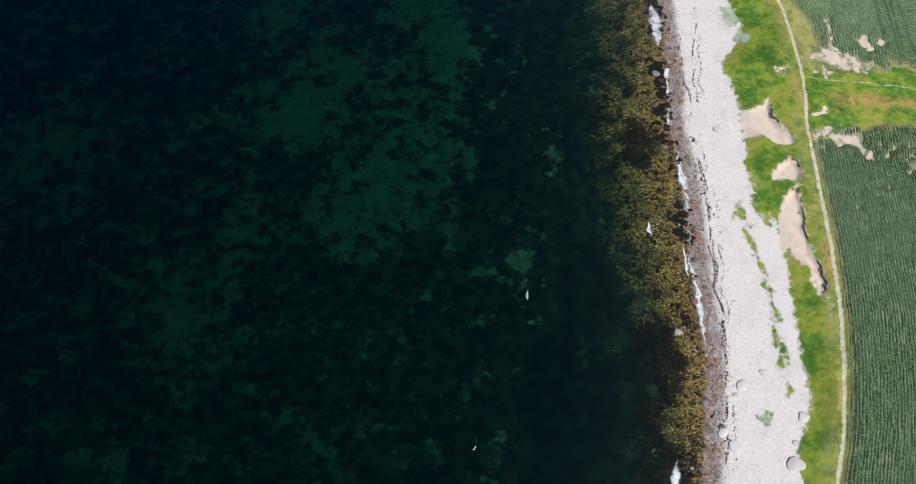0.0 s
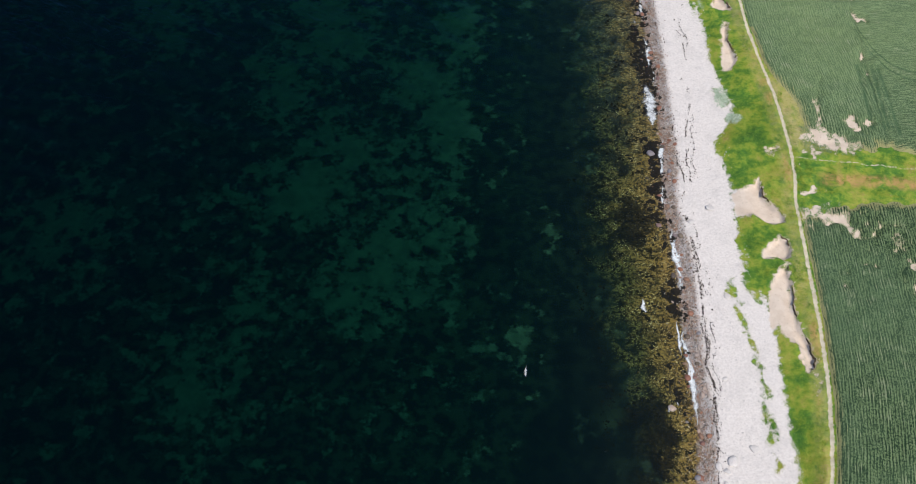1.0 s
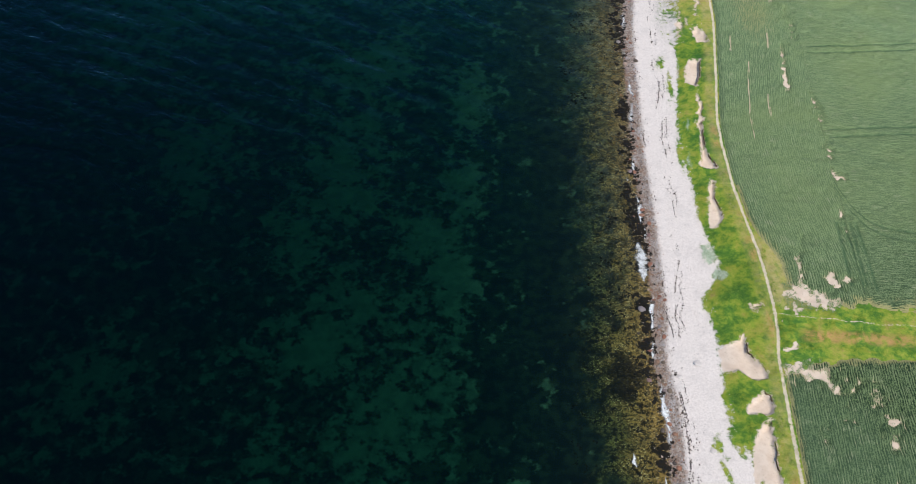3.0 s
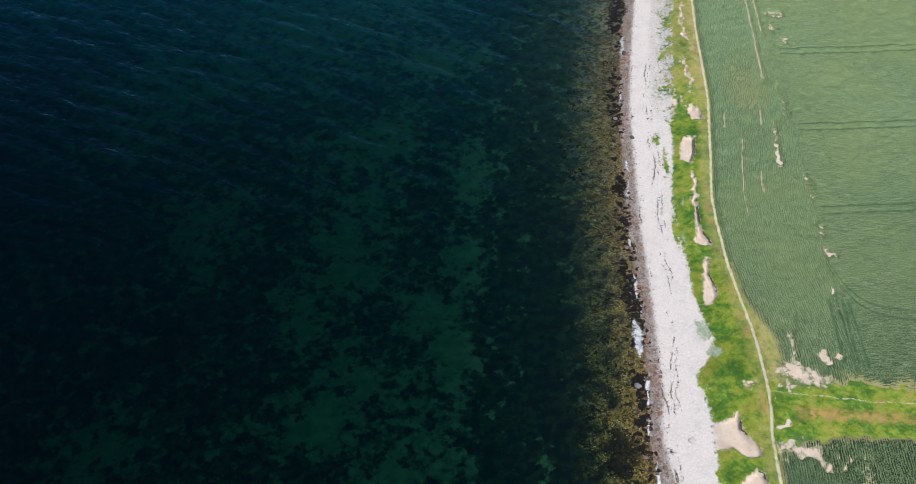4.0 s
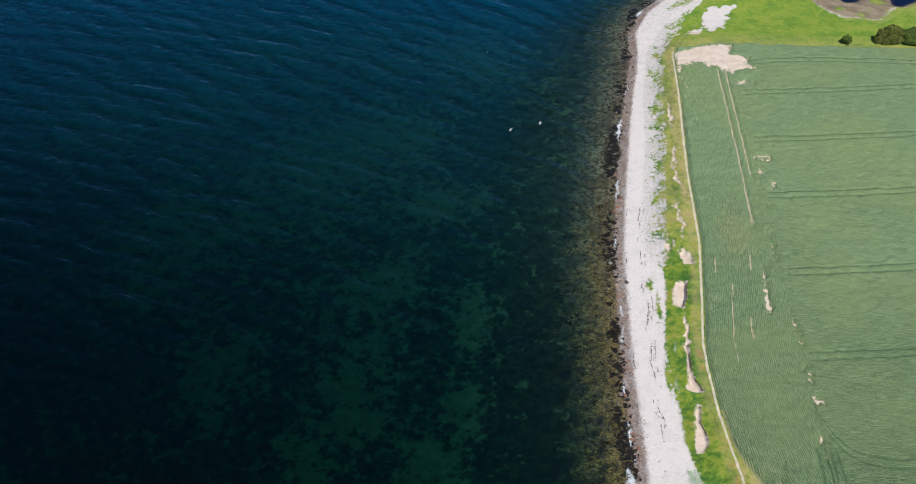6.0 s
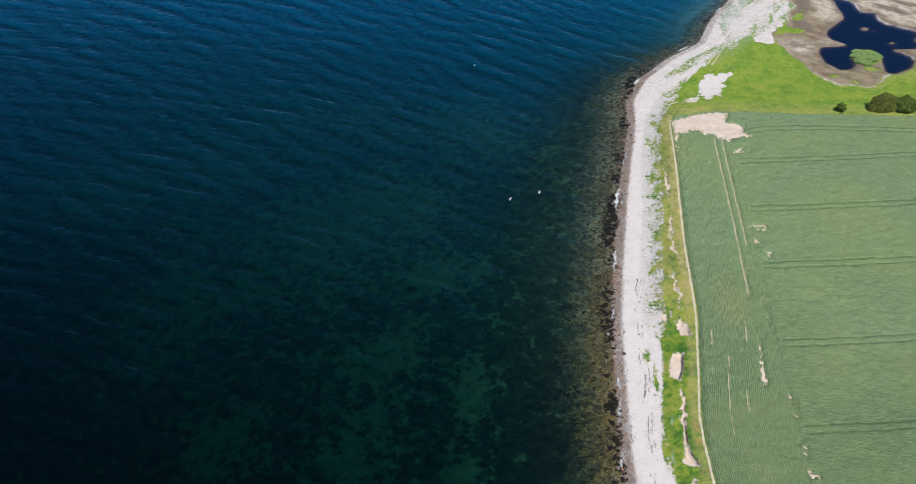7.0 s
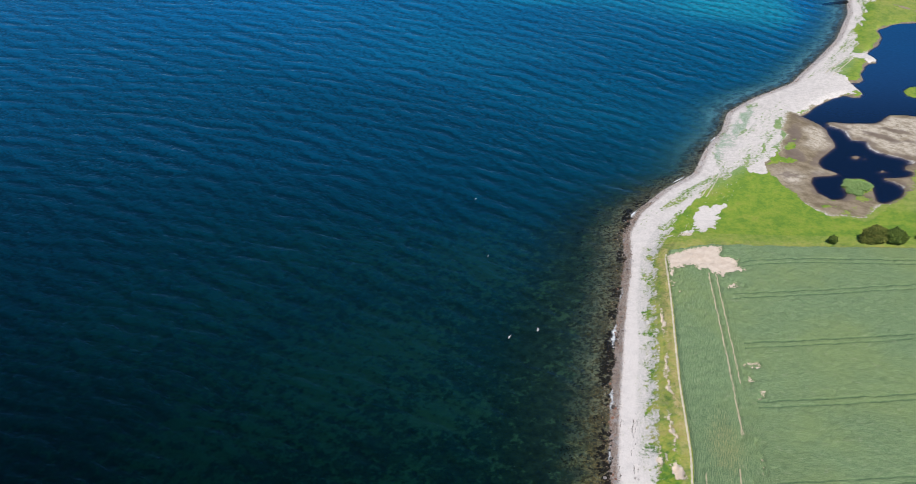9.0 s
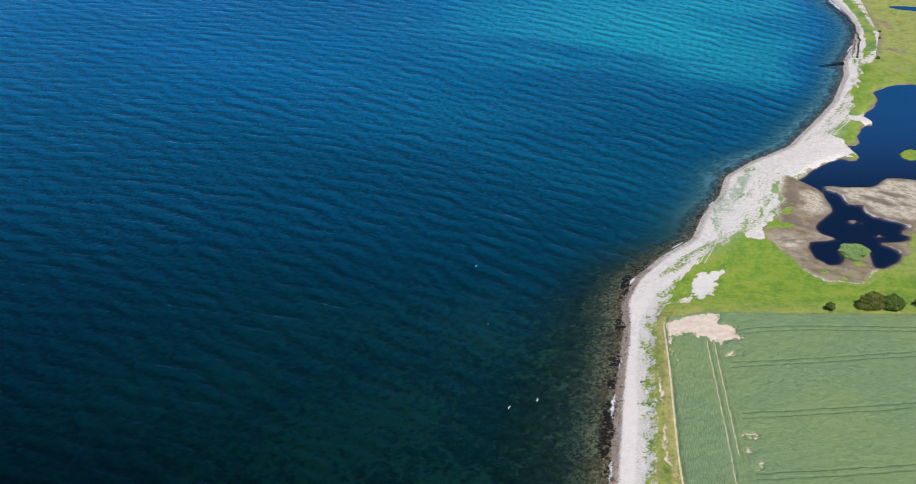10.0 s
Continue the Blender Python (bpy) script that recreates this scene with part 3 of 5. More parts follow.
POND_SOUTH = [(112.3, 363.5), (113.0, 359.1), (117.2, 355.1), (117.4, 351.2), (118.3, 348.2), (123.0, 347.0), (123.0, 342.8), (125.1, 339.1), (131.8, 335.2), (134.6, 332.9), (131.4, 330.1), (130.8, 327.7), (133.1, 325.9), (132.2, 323.9), (127.6, 322.7), (123.0, 323.0), (122.0, 320.7), (124.8, 319.3), (127.0, 317.1), (127.8, 314.6), (126.0, 310.9), (122.9, 308.4), (119.7, 306.2),
              (117.6, 307.2), (118.2, 312.6), (118.6, 318.0), (117.9, 321.4), (115.3, 322.5), (110.2, 320.5), (108.4, 316.0), (108.0, 310.6), (106.7, 308.7), (103.9, 308.7), (101.0, 312.2), (100.2, 317.7), (101.3, 321.4), (106.8, 322.3), (109.9, 323.5), (109.4, 325.4), (106.1, 328.1), (105.4, 331.2), (106.6, 335.2), (112.1, 342.6), (113.0, 346.9), (112.7, 352.0), (110.6, 359.5), (108.6, 363.0)]
MUD_RING = [(100.7, 367.6), (104.6, 368.1), (107.5, 364.4), (110.7, 359.9), (115.2, 356.9), (112.3, 362.7), (121.4, 361.9), (129.7, 362.4), (136.5, 368.9), (147.4, 368.6), (153.2, 365.9), (144.5, 335.8), (136.5, 327.8), (132.2, 325.8), (131.5, 316.5), (125.8, 309.2), (118.4, 304.8), (114.5, 298.6), (110.9, 295.8), (106.5, 296.0), (101.5, 297.2), (97.6, 299.9), (95.2, 303.2), (93.6, 306.7), (93.2, 312.0), (91.3, 314.9), (88.9, 317.4), (86.7, 321.2), (86.8, 327.7), (91.4, 331.7), (92.4, 339.8), (96.1, 347.5), (95.8, 354.0)]
SPIT = [(99.0, 369.9), (105.2, 369.0), (110.4, 374.3), (119.4, 381.7), (124.5, 385.2), (131.4, 385.2), (128.7, 395.9), (127.8, 400.1), (125.4, 401.2), (119.4, 402.8), (112.8, 397.4), (103.8, 384.5), (98.8, 374.7)]
TONGUE = [(134.2, 420.6), (137.9, 422.3), (141.9, 421.8), (144.2, 417.8), (143.5, 414.9), (139.7, 414.4), (136.7, 417.2)]
# dried pale middles of the flats
WEST_PALE = [(103.4, 356.3), (107.2, 358.1), (110.2, 355.5), (111.3, 349.8), (111.5, 343.5), (109.0, 340.1), (104.7, 340.0), (100.8, 342.5), (103.3, 348.4)]
EAST_PALE = [(113.6, 361.8), (121.1, 360.5), (130.4, 361.1), (135.9, 366.6), (146.4, 364.9), (150.6, 356.9), (143.7, 339.9), (136.7, 335.7), (130.0, 339.6), (125.2, 343.7), (124.2, 347.9), (118.7, 349.9), (117.7, 357.3)]
SOUTH_PALE = [(86.7, 326.9), (92.4, 326.2), (100.5, 324.1), (104.0, 327.2), (109.3, 325.0), (102.1, 322.6), (98.7, 319.5), (93.7, 312.8), (90.5, 315.6), (87.3, 319.3)]
# white froth lines along the lee shore of the pond
FROTH = [[(113.5, 358.6), (117.8, 354.7), (118.2, 347.8), (122.9, 346.6), (123.0, 342.8), (125.1, 339.1), (128.4, 337.2), (131.8, 335.2), (135.0, 332.9)], [(122.1, 319.6), (124.7, 318.9), (127.3, 316.0)], [(151.8, 415.5), (155, 415.6), (164, 414.0)]]
ISLES = [(117.6, 335.8, 1.7, 1.6, 0), (120.5, 335.4, 0.8, 1.1, 0), (123.7, 326.1, 1.9, 1.4, 0), (152, 388, 6, 5, 30)]
# bare strip at the corner of the southern field
SOUTH_BARE = [(47.6, 101.6), (48.0, 100.6), (50.3, 101.4), (51.5, 100.4), (53.1, 100.0), (54.8, 100.7), (55.1, 98.9), (55.6, 97.5), (56.8, 98.0), (56.6, 96.7), (55.3, 96.0), (54.5, 97.1), (53.9, 98.5), (52.3, 98.7), (51.3, 99.0), (49.8, 99.6), (48.0, 98.4), (47.6, 98.8)]
# a bare wedge in the headland, and missed drill rows
WEDGE = [(59.7, 181.1), (59.6, 176.2), (59.5, 171.2), (59.5, 166.2), (58.2, 166.2), (58.7, 171.2)]
SEAMS = [[(52.2, 174.4), (50.7, 161.0), (50.5, 151.6)], [(54.7, 164.7), (54.3, 157.6)], [(49.6, 182.8), (49.1, 177.9)], [(57.2, 184.2), (56.8, 179.4)]]
# wheel marks through the meadow and over the bar
WHEEL_MARKS = [[(70.4, 321.7), (67.2, 313.7), (64.1, 306.4)], [(68.8, 321.6), (65.6, 313.7), (62.6, 306.4)], [(120.8, 402.4), (125.9, 409.7), (131.9, 417.7)], [(123.3, 400.1), (127.7, 406.8), (133.9, 415.6)]]
# bare corner of the large field
CORNER = [(47.6, 270.5), (50.6, 272.6), (55.6, 274.9), (62.3, 276.6), (66.0, 276.6), (64.6, 273.7), (64.7, 270.9), (67.8, 270.4), (69.4, 268.7), (68.8, 266.1), (70.4, 264.4), (72.2, 263.9), (68.7, 263.0), (65.5, 262.5), (63.2, 259.7), (61.5, 262.0), (59.8, 260.7), (59.0, 263.7), (56.9, 262.9), (55.6, 265.3), (53.1, 264.5), (50.7, 263.8), (49.2, 259.4), (48.2, 261.8), (48.0, 265.4)]


def pond_water(x, y):
    return np.maximum(inside(x, y, POND_NORTH), inside(x, y, POND_SOUTH))


def off_line(x, y, line):
    """Distance from a broken line."""
    d = np.full_like(x, 60.0)
    for (ax, ay), (bx, by) in zip(line, line[1:]):
        dx, dy = bx - ax, by - ay
        t = np.clip(((x - ax) * dx + (y - ay) * dy) / (dx * dx + dy * dy), 0, 1)
        d = np.minimum(d, np.hypot(x - ax - t * dx, y - ay - t * dy))
    return d


def sand_faces(x, y):
    f = blobs(x, y, SCARPS, 0.55)
    u, v = x + 0.22 * rough_field(x, y, 2.4, 6), y + 0.4 * rough_field(x, y, 2.6, 16)
    for ring in FACES + FACES_NORTH:
        f = np.maximum(f, inside(u, v, ring))
    return f + 0.12 * rough_field(x, y, 1.4, 5)


def along_x(x, y):
    slope = (shore_x(y + 1) - shore_x(y - 1)) / 2
    return (x - shore_x(y)) / np.sqrt(1 + np.minimum(slope * slope, 2.0))


def corn(x, y):
    """How far inside a corn field a point lies, in metres: the field south of the grass track and the large one north of it."""
    e = x - path_x(y) - 0.25 + 0.10 * vnoise(x, y, 2.3, 31)
    yellow = ease(y, 109, 113) * (1 - ease(y, 120, 132))
    e = e - 2.2 * yellow
    north = np.minimum(y - 113.2 + 0.01 * (x - 50), 277.2 + 0.018 * (x - 66) - 3.0 * (1 - ease(x, 49, 62)) - y)
    south = 103.0 + 0.02 * (x - 50) - 2.5 * (1 - ease(x, 50, 58)) - y
    return np.minimum(np.minimum(e, np.maximum(north, south) / np.where(y > 200, 1.0, 2.4)) + (0.35 + 0.2 * yellow) * rough_field(x, y, 1.6, 41) * ease(e, 0.3, 2.0), 198 - x)


def failed(x, y):
    """How far inside a patch of failed corn a point lies."""
    f = np.maximum.reduce([blobs(x, y, GAPS + GAPS_NORTH), inside(x, y, CORNER) - 0.15, inside(x, y, SOUTH_BARE) * 1.3 + 0.2, inside(x, y, WEDGE) * 1.5 + 0.3])
    f = np.maximum(f, np.minimum(blobs(x, y, SPARSE), 1) * 0.35 + 0.7 * rough_field(x, y, 0.8, 53) - 0.55)
    return f - 0.25 + 0.60 * rough_field(x * 1.2, y * 0.9, 0.8, 51) + 0.25 * ease(y, 190, 200) * rough_field(x, y, 2.4, 50)


def height(x, y):
    s = along_x(x, y)
    inn, pa = x - inner_x(y), x - path_x(y)
    sea = -0.060 * np.clip(-s, 0, 33) - 0.017 * np.maximum(-s - 33, 0)
    sea = np.maximum(sea * (1.45 - 0.45 * ease(y, 130, 240) + 1.2 * ease(y, 270, 350)), -7.5)
    beach = 0.16 * np.minimum(np.maximum(s, 0), 2.8) + 0.075 * np.clip(s - 2.8, 0, 8.5)
    z = np.where(s < 0, sea, beach)
    slope = 1 / np.sqrt(1 + ((shore_x(y + 1) - shore_x(y - 1)) / 2) ** 2)
    bank = ease(y, 20, 40) * (1 - ease(y, 274, 292))
    z = z + bank * (0.7 * ease(inn, -0.3, 3.2) + 0.55 * ease(inn, 2.5, 7.0))
    z = z - bank * 0.5 * ease(pa, 8, 40)
    far = ease(y, 280, 305) * ease(inn * slope, 4, 22)
    z = z - far * (z - 0.42)
    sc = sand_faces(x, y)
    z = z - 0.8 * ease(sc, -0.12, 0.5) * ease(inn, 0.6, 4.5)
    z = z - 0.10 * ease(0.55 - np.abs(pa), 0, 0.3) * bank
    pond = np.maximum(np.minimum(pond_water(x, y), -blobs(x, y, ISLES)), blob(x, y, 199, 556, 12, 2.4, -20)) + 0.6 * vnoise(x, y, 4.0, 15)
    z = z - 2.6 * ease(pond, -2.4, 4.0)
    z = z + np.where(s > 0.5, 0.02, 0.03) * rough_field(x, y, 1.6, 3) + ease(inn, 0, 3) * bank * (1 - 0.85 * ease(sc, -0.2, 0.3)) * (0.15 * rough_field(x, y, 2.6, 9) + 0.07 * rough_field(x, y, 1.1, 13))
    return z


def sheet(name, x, y, z, fields, material, keep=None):
    """A mesh over a grid of rows and columns with number fields on its points."""
    r, c = x.shape
    idx = np.arange(r * c).reshape(r, c)
    quads = np.stack([idx[:-1, :-1], idx[:-1, 1:], idx[1:, 1:], idx[1:, :-1]], -1).reshape(-1, 4)
    pts = np.stack([x, y, z], -1).reshape(-1, 3)
    extra = {k: v.reshape(-1) for k, v in fields.items()}
    if keep is not None:
        k = keep.reshape(-1)
        quads = quads[k[quads].sum(1) >= 3]
        used = np.zeros(r * c, bool)
        used[quads.ravel()] = True
        remap = np.cumsum(used) - 1
        quads, pts = remap[quads], pts[used]
        extra = {a: v[used] for a, v in extra.items()}
    me = bpy.data.meshes.new(name)
    me.vertices.add(len(pts))
    me.vertices.foreach_set("co", pts.astype(np.float32).ravel())
    me.loops.add(quads.size)
    me.loops.foreach_set("vertex_index", quads.astype(np.int32).ravel())
    me.polygons.add(len(quads))
    me.polygons.foreach_set("loop_start", np.arange(0, quads.size, 4, dtype=np.int32))
    me.update(calc_edges=True)
    me.polygons.foreach_set("use_smooth", np.ones(len(quads), bool))
    for a, v in extra.items():
        me.attributes.new(a, "FLOAT", "POINT").data.foreach_set("value", v.astype(np.float32))
    me.materials.append(material)
    return new(name, me)


def stretch(*spans):
    """Grid steps: (start, end, step) spans joined."""
    return np.unique(np.concatenate([np.arange(a, b, d) for a, b, d in spans] + [[spans[-1][1]]]))


# ---- ground ----
cols = np.concatenate([-np.geomspace(3800, 205, 10), stretch((-200, -60, 4.0), (-60, -14, 1.2), (-14, 7, 0.33), (7, 20, 0.22), (20, 36, 0.33), (36, 84, 0.65), (84, 110, 1.0)), np.geomspace(113, 3800, 16)])
rows_y = np.concatenate([-np.geomspace(3000, 8, 10), stretch((0, 44, 2.0), (44, 160, 0.28), (160, 300, 0.42), (300, 400, 0.6), (400, 470, 0.8), (470, 600, 1.0), (600, 640, 2.0)), np.geomspace(650, 4400, 18)])
gx, gy = np.meshgrid(cols, rows_y)
gx = gx + shore_x(gy)
gs = along_x(gx, gy)
ginn, gpath = gx - inner_x(gy), gx - path_x(gy)
slope_y = 1 / np.sqrt(1 + ((shore_x(gy + 1) - shore_x(gy - 1)) / 2) ** 2)
scarp = sand_faces(gx, gy)
gaps = np.where(gpath > 0.4, failed(gx, gy), -9.0)
wheel = np.minimum(0.24 - np.abs(gx - 59.5 - 0.1 * np.sin(gy / 11)), np.minimum(gy - 192, 262 - gy) * 0.2)
wheel = np.maximum(wheel, np.minimum(0.24 - np.abs(gx - 61.45 - 0.1 * np.sin(gy / 11)), np.minimum(gy - 214, 262 - gy) * 0.2))
track = np.minimum(0.27 - np.abs(gpath), np.minimum(272 - gy, gy - 5))
fine_track = np.minimum(0.12 - np.abs(gy - 110.4 - 0.5 * np.sin(gx / 6)), np.minimum(gx - 49, 75 - gx) * 0.1)
field_in = corn(gx, gy)
bare = np.maximum(scarp, np.where(field_in > -6, gaps, -5))
earth = np.where(gy < 284, np.minimum(ginn - 0.7 - 2.2 * ease(gy, 176, 200), 3), -5)
line = np.maximum(track, np.maximum(wheel, fine_track))
for marks in WHEEL_MARKS:
    line = np.maximum(line, 0.22 - off_line(gx, gy, marks) + 0.06 * rough_field(gx, gy, 2.0, 66))
NORTH_SAND = [(79.6, 337.0), (78.5, 328.4), (80.5, 322.4), (85.2, 322.0), (88.2, 331.4), (91.5, 338.0), (87.8, 343.6), (84.7, 343.6)]
far_sand = [(170, 473, 6.5, 0.7, -42), (173, 496, 4.5, 1.6, -35), (178, 530, 2, 6, 10)]
meadow_sand = blobs(gx, gy, [(62.4, 293.0, 3.6, 7.6, -16), (66.5, 299.5, 1.6, 3.5, -40), (56, 284, 3.0, 1.0, 20)] + far_sand)
meadow_sand = np.maximum(meadow_sand, inside(gx, gy, NORTH_SAND)) + np.where(gy > 280, 0.75 * rough_field(gx, gy, 1.7, 94), 0)
veg = np.maximum(np.minimum(ginn * slope_y, 30), blobs(gx, gy, SPOTS + KALE))
veg = np.minimum(veg, -np.maximum(bare, meadow_sand) * 1.3)
veg = np.where(field_in > 0.8, np.minimum(veg, 3 - 4 * np.maximum(gaps, wheel)), veg)
# the thin, pebbly growth at the back of the northern beach
north = ease(gy, 172, 190) * (1 - ease(gy, 284, 292))
band = 0.34 * rough_field(gx, gy, 2.4, 75) + 0.06 + 0.20 * np.clip(ginn, -3.5, -0.5) + 0.10 * np.clip(ginn, -0.5, 3) + 1.6 * ease(ginn, 2.4, 4.0)
spill = north * (np.abs(ginn) < 8) > 0.5
veg = np.where(spill, np.where(ginn > 3.5, veg, np.minimum(band, -1.2 * np.maximum(bare, meadow_sand) + 0.5)), veg)
inland = ginn * slope_y
rim = np.where(gy > 284, 1 - ease(np.abs(inland - 1), 2.5, 7.0), 0.0)
veg = np.where(meadow_sand < -2, veg + rim * (1.5 * rough_field(gx * 1.3, gy * 0.7, 3.6, 98) - 0.4), veg)
streaks = 0.42 * rough_field(gs * 1.6, gy * 0.45, 3.4, 78) - 0.10 + 0.03 * np.clip(inland, -8, 3)
veg = np.where((gy > 286) & (gs > 3.5) & (inland < 3), np.maximum(veg, streaks), veg)
mud = np.minimum(inside(gx, gy, MUD_RING), 12)
wet_in = pond_water(gx, gy)
wet_rim = wet_in + 1.2 - 0.9 * ease(gy, 366, 372)
mud = np.maximum(mud, np.minimum(wet_rim, 5))
green_isle = blobs(gx, gy, [(113.5, 316.1, 4.8, 5.6, 20), (92.4, 331.7, 5.2, 2.0, -8), (152, 388, 6, 5, 30), (101, 303, 1.6, 0.8, 0), (112.9, 308.0, 1.5, 0.8, 0), (103.5, 306.9, 1.6, 0.8, 0), (139, 318, 6.5, 13, -10), (130, 309, 3, 4, 0), (146, 332, 5, 9, 0), (86, 342, 2.0, 5, 0), (97.4, 343.3, 1.4, 4, -30), (122.6, 300, 10, 3.5, 10), (95, 358, 1.5, 5, -20), (129, 386, 2.4, 0.9, 0)]) + 0.8 * rough_field(gx, gy, 2.5, 86)
mud = mud + np.where(gy > 285, 1.1 * rough_field(gx, gy, 5.0, 83), 0)
veg = np.where(mud > -6, np.maximum(np.minimum(veg, -mud), green_isle), veg)
marsh = (mud > -2) & (mud < 7) & (gy < 318) & (gx > 101)
veg = np.where(marsh, np.maximum(veg, 0.42 * rough_field(gx, gy, 2.8, 97) - 0.10), veg)
straw = 0.5 * ease(gy, 180, 205) * (gy < 284) * ease(ginn, 1.0, 2.5) + ease(1.6 - np.abs(gpath + 1.2), 0, 1.4) * 0.55 * (gy < 275) + 0.85 * ease(gy, 111, 114) * (1 - ease(gy, 124, 134)) * ease(gpath, 0, 0.6) * (1 - ease(gpath, 5, 8)) + (0.35 * ease(gy, 340, 460) + 0.35 * ease(gy, 455, 500)) * ease(inland, 1, 7) + 0.75 * ease(gx, 117, 127) * ease(gy, 298, 303) * (1 - ease(gy, 345, 355))
spit = np.maximum(inside(gx, gy, SPIT), inside(gx, gy, TONGUE)) + 0.7 * rough_field(gx, gy, 2.2, 87)
mud = np.where(spit > -0.4, np.minimum(mud, -spit * 3), mud)
veg = np.where((spit > -0.4) & (green_isle < 0.2), np.minimum(veg, 0.6 * rough_field(gx, gy, 1.5, 88) - 0.75), veg)
pale = np.maximum(np.maximum(inside(gx, gy, WEST_PALE), inside(gx, gy, EAST_PALE)), inside(gx, gy, SOUTH_PALE) * 0.5 - 0.3)
pale = ease(pale + 0.9 * rough_field(gx * 0.7 + gy * 0.5, gy, 3.0, 89), -1.6, 2.0)
pale *= 1 - 0.9 * ease(blobs(gx, gy, [(129.7, 350.1, 5.0, 1.5, -38), (135.6, 354.9, 5.0, 1.4, -30), (137.0, 348.5, 2.2, 1.2, -20), (100.3, 352.0, 2.0, 7.0, -20)]), -0.5, 0.4)
froth = np.min([off_line(gx, gy, q) for q in FROTH], 0) + 0.25 * rough_field(gx, gy, 2.0, 90)
marram = 2.4 - np.abs(gx - np.interp(gy, [490, 505.7, 525.8, 545, 570.4], [160.0, 164.4, 167.6, 168.6, 167.4]) - 0.6) + 0.7 * rough_field(gx, gy, 2.0, 92)
marram = np.where((gy > 494) & (gy < 600), marram, -9.0)
gravel = np.where((gy > 478) & (gy < 600), 2.6 - np.abs(gx - np.interp(gy, [478, 492, 517, 561], [154.5, 163.0, 171.2, 173.5])), -9.0)
veg = np.where(gravel > -1, np.minimum(veg, 0.5 * rough_field(gx, gy, 2.4, 93) + 0.30 - 0.38 * np.minimum(gravel, 1)), veg)
veg = np.maximum(veg, marram)
straw = np.where(marsh, 0.75, straw)
cobble = ease(gy, 176, 196) * (1 - ease(gy, 286, 296)) * ease(ginn, -3.0, -2.0) * (1 - ease(ginn, 2.0, 4.0))
kale = blobs(gx, gy, KALE)
sage = ease(kale, -0.1, 0.4) + 0.35 * ease(gy, 300, 330) * (1 - ease(gy, 400, 440)) * (1 - ease(inland, 0, 6))
straw = np.where(marram > 0, 0.0, straw)
sage = np.maximum(sage, 0.12 * ease(marram, -0.3, 0.5))
rust = ease(gy, 105.2, 106.3) * (1 - ease(gy, 107.4, 108.6)) * ease(gx, 51, 54) * (1 - ease(gx, 66, 76))
rust = np.maximum(rust, 0.8 * ease(0.9 - np.abs(gpath + 1.0), 0, 0.7) * ease(gy, 55, 66) * (1 - ease(gy, 150, 165)) * ease(rough_field(gx, gy, 6.0, 73), -0.3, 0.5))
dark = ease(blobs(gx, gy, [(24.5, 64, 3.5, 6, 0), (20, 58, 5, 7, 0), (14, 60, 6, 9, 0), (13, 47, 5, 6, 0), (21, 47, 7, 6, 0), (26, 49, 2.5, 5, 0), (24.5, 99, 2.5, 4, 0), (17, 75, 4, 8, 0)]), -1.5, 1.0)
dark = np.maximum(dark, 0.45 * ease(blob(gx, gy, 18.5, 136, 9, 48), -2.0, 3.0))
veg = np.where((kale > -1) & (gy > 320), 0.30 * np.clip(kale, -1, 1) + 0.55 * rough_field(gx * 1.4, gy * 0.7, 3.2, 79) - 0.04, veg)
# pale banks on the seabed, and the sand of the bay, tinted blue
BANKS = [(-8.6, 89, 10, 9), (-34, 70, 10, 14), (-3.5, 118, 4, 16), (-3, 96, 5, 10), (-20, 111, 9, 12), (6, 52, 4, 7), (-12, 53, 7, 5), (11.4, 98.5, 3, 3), (-41, 50, 6, 5), (-3, 142, 4, 10), (-24, 140, 9, 9), (-31, 127, 7, 10), (-10, 130, 7, 8)]
BANKS_NORTH = [(-23, 103, 8, 8), (-22, 156, 7, 9), (-3, 168, 5, 14), (-22, 174, 12, 12), (-27, 148, 8, 9), (-72, 192, 16, 22), (-79, 250, 22, 20), (-33, 234, 24, 16), (-6, 273, 16, 22), (-98, 297, 30, 25), (-14, 205, 16, 10), (9, 78, 5, 6), (-48, 215, 30, 22), (-110, 245, 22, 26), (-55, 280, 30, 26), (-130, 330, 40, 40), (-55, 150, 10, 14), (-60, 95, 8, 12)]
bank = np.zeros_like(gx)
for bx, by, ra, rb in BANKS + BANKS_NORTH:
    bank = np.maximum(bank, np.exp(-((gx - bx) / ra) ** 2 - ((gy - by) / rb) ** 2))
bank = np.clip(0.05 + (0.70 + 0.2 * ease(gy, 70, 100)) * bank + 0.15 * vnoise(gx, gy, 17, 19) - 0.25 * (1 - ease(gy, 50, 85)), 0, 1)
bay_blue = ease(gy, 300, 390) * ease(-gs, 0.2, 3) * 0.9
gz = height(gx, gy)
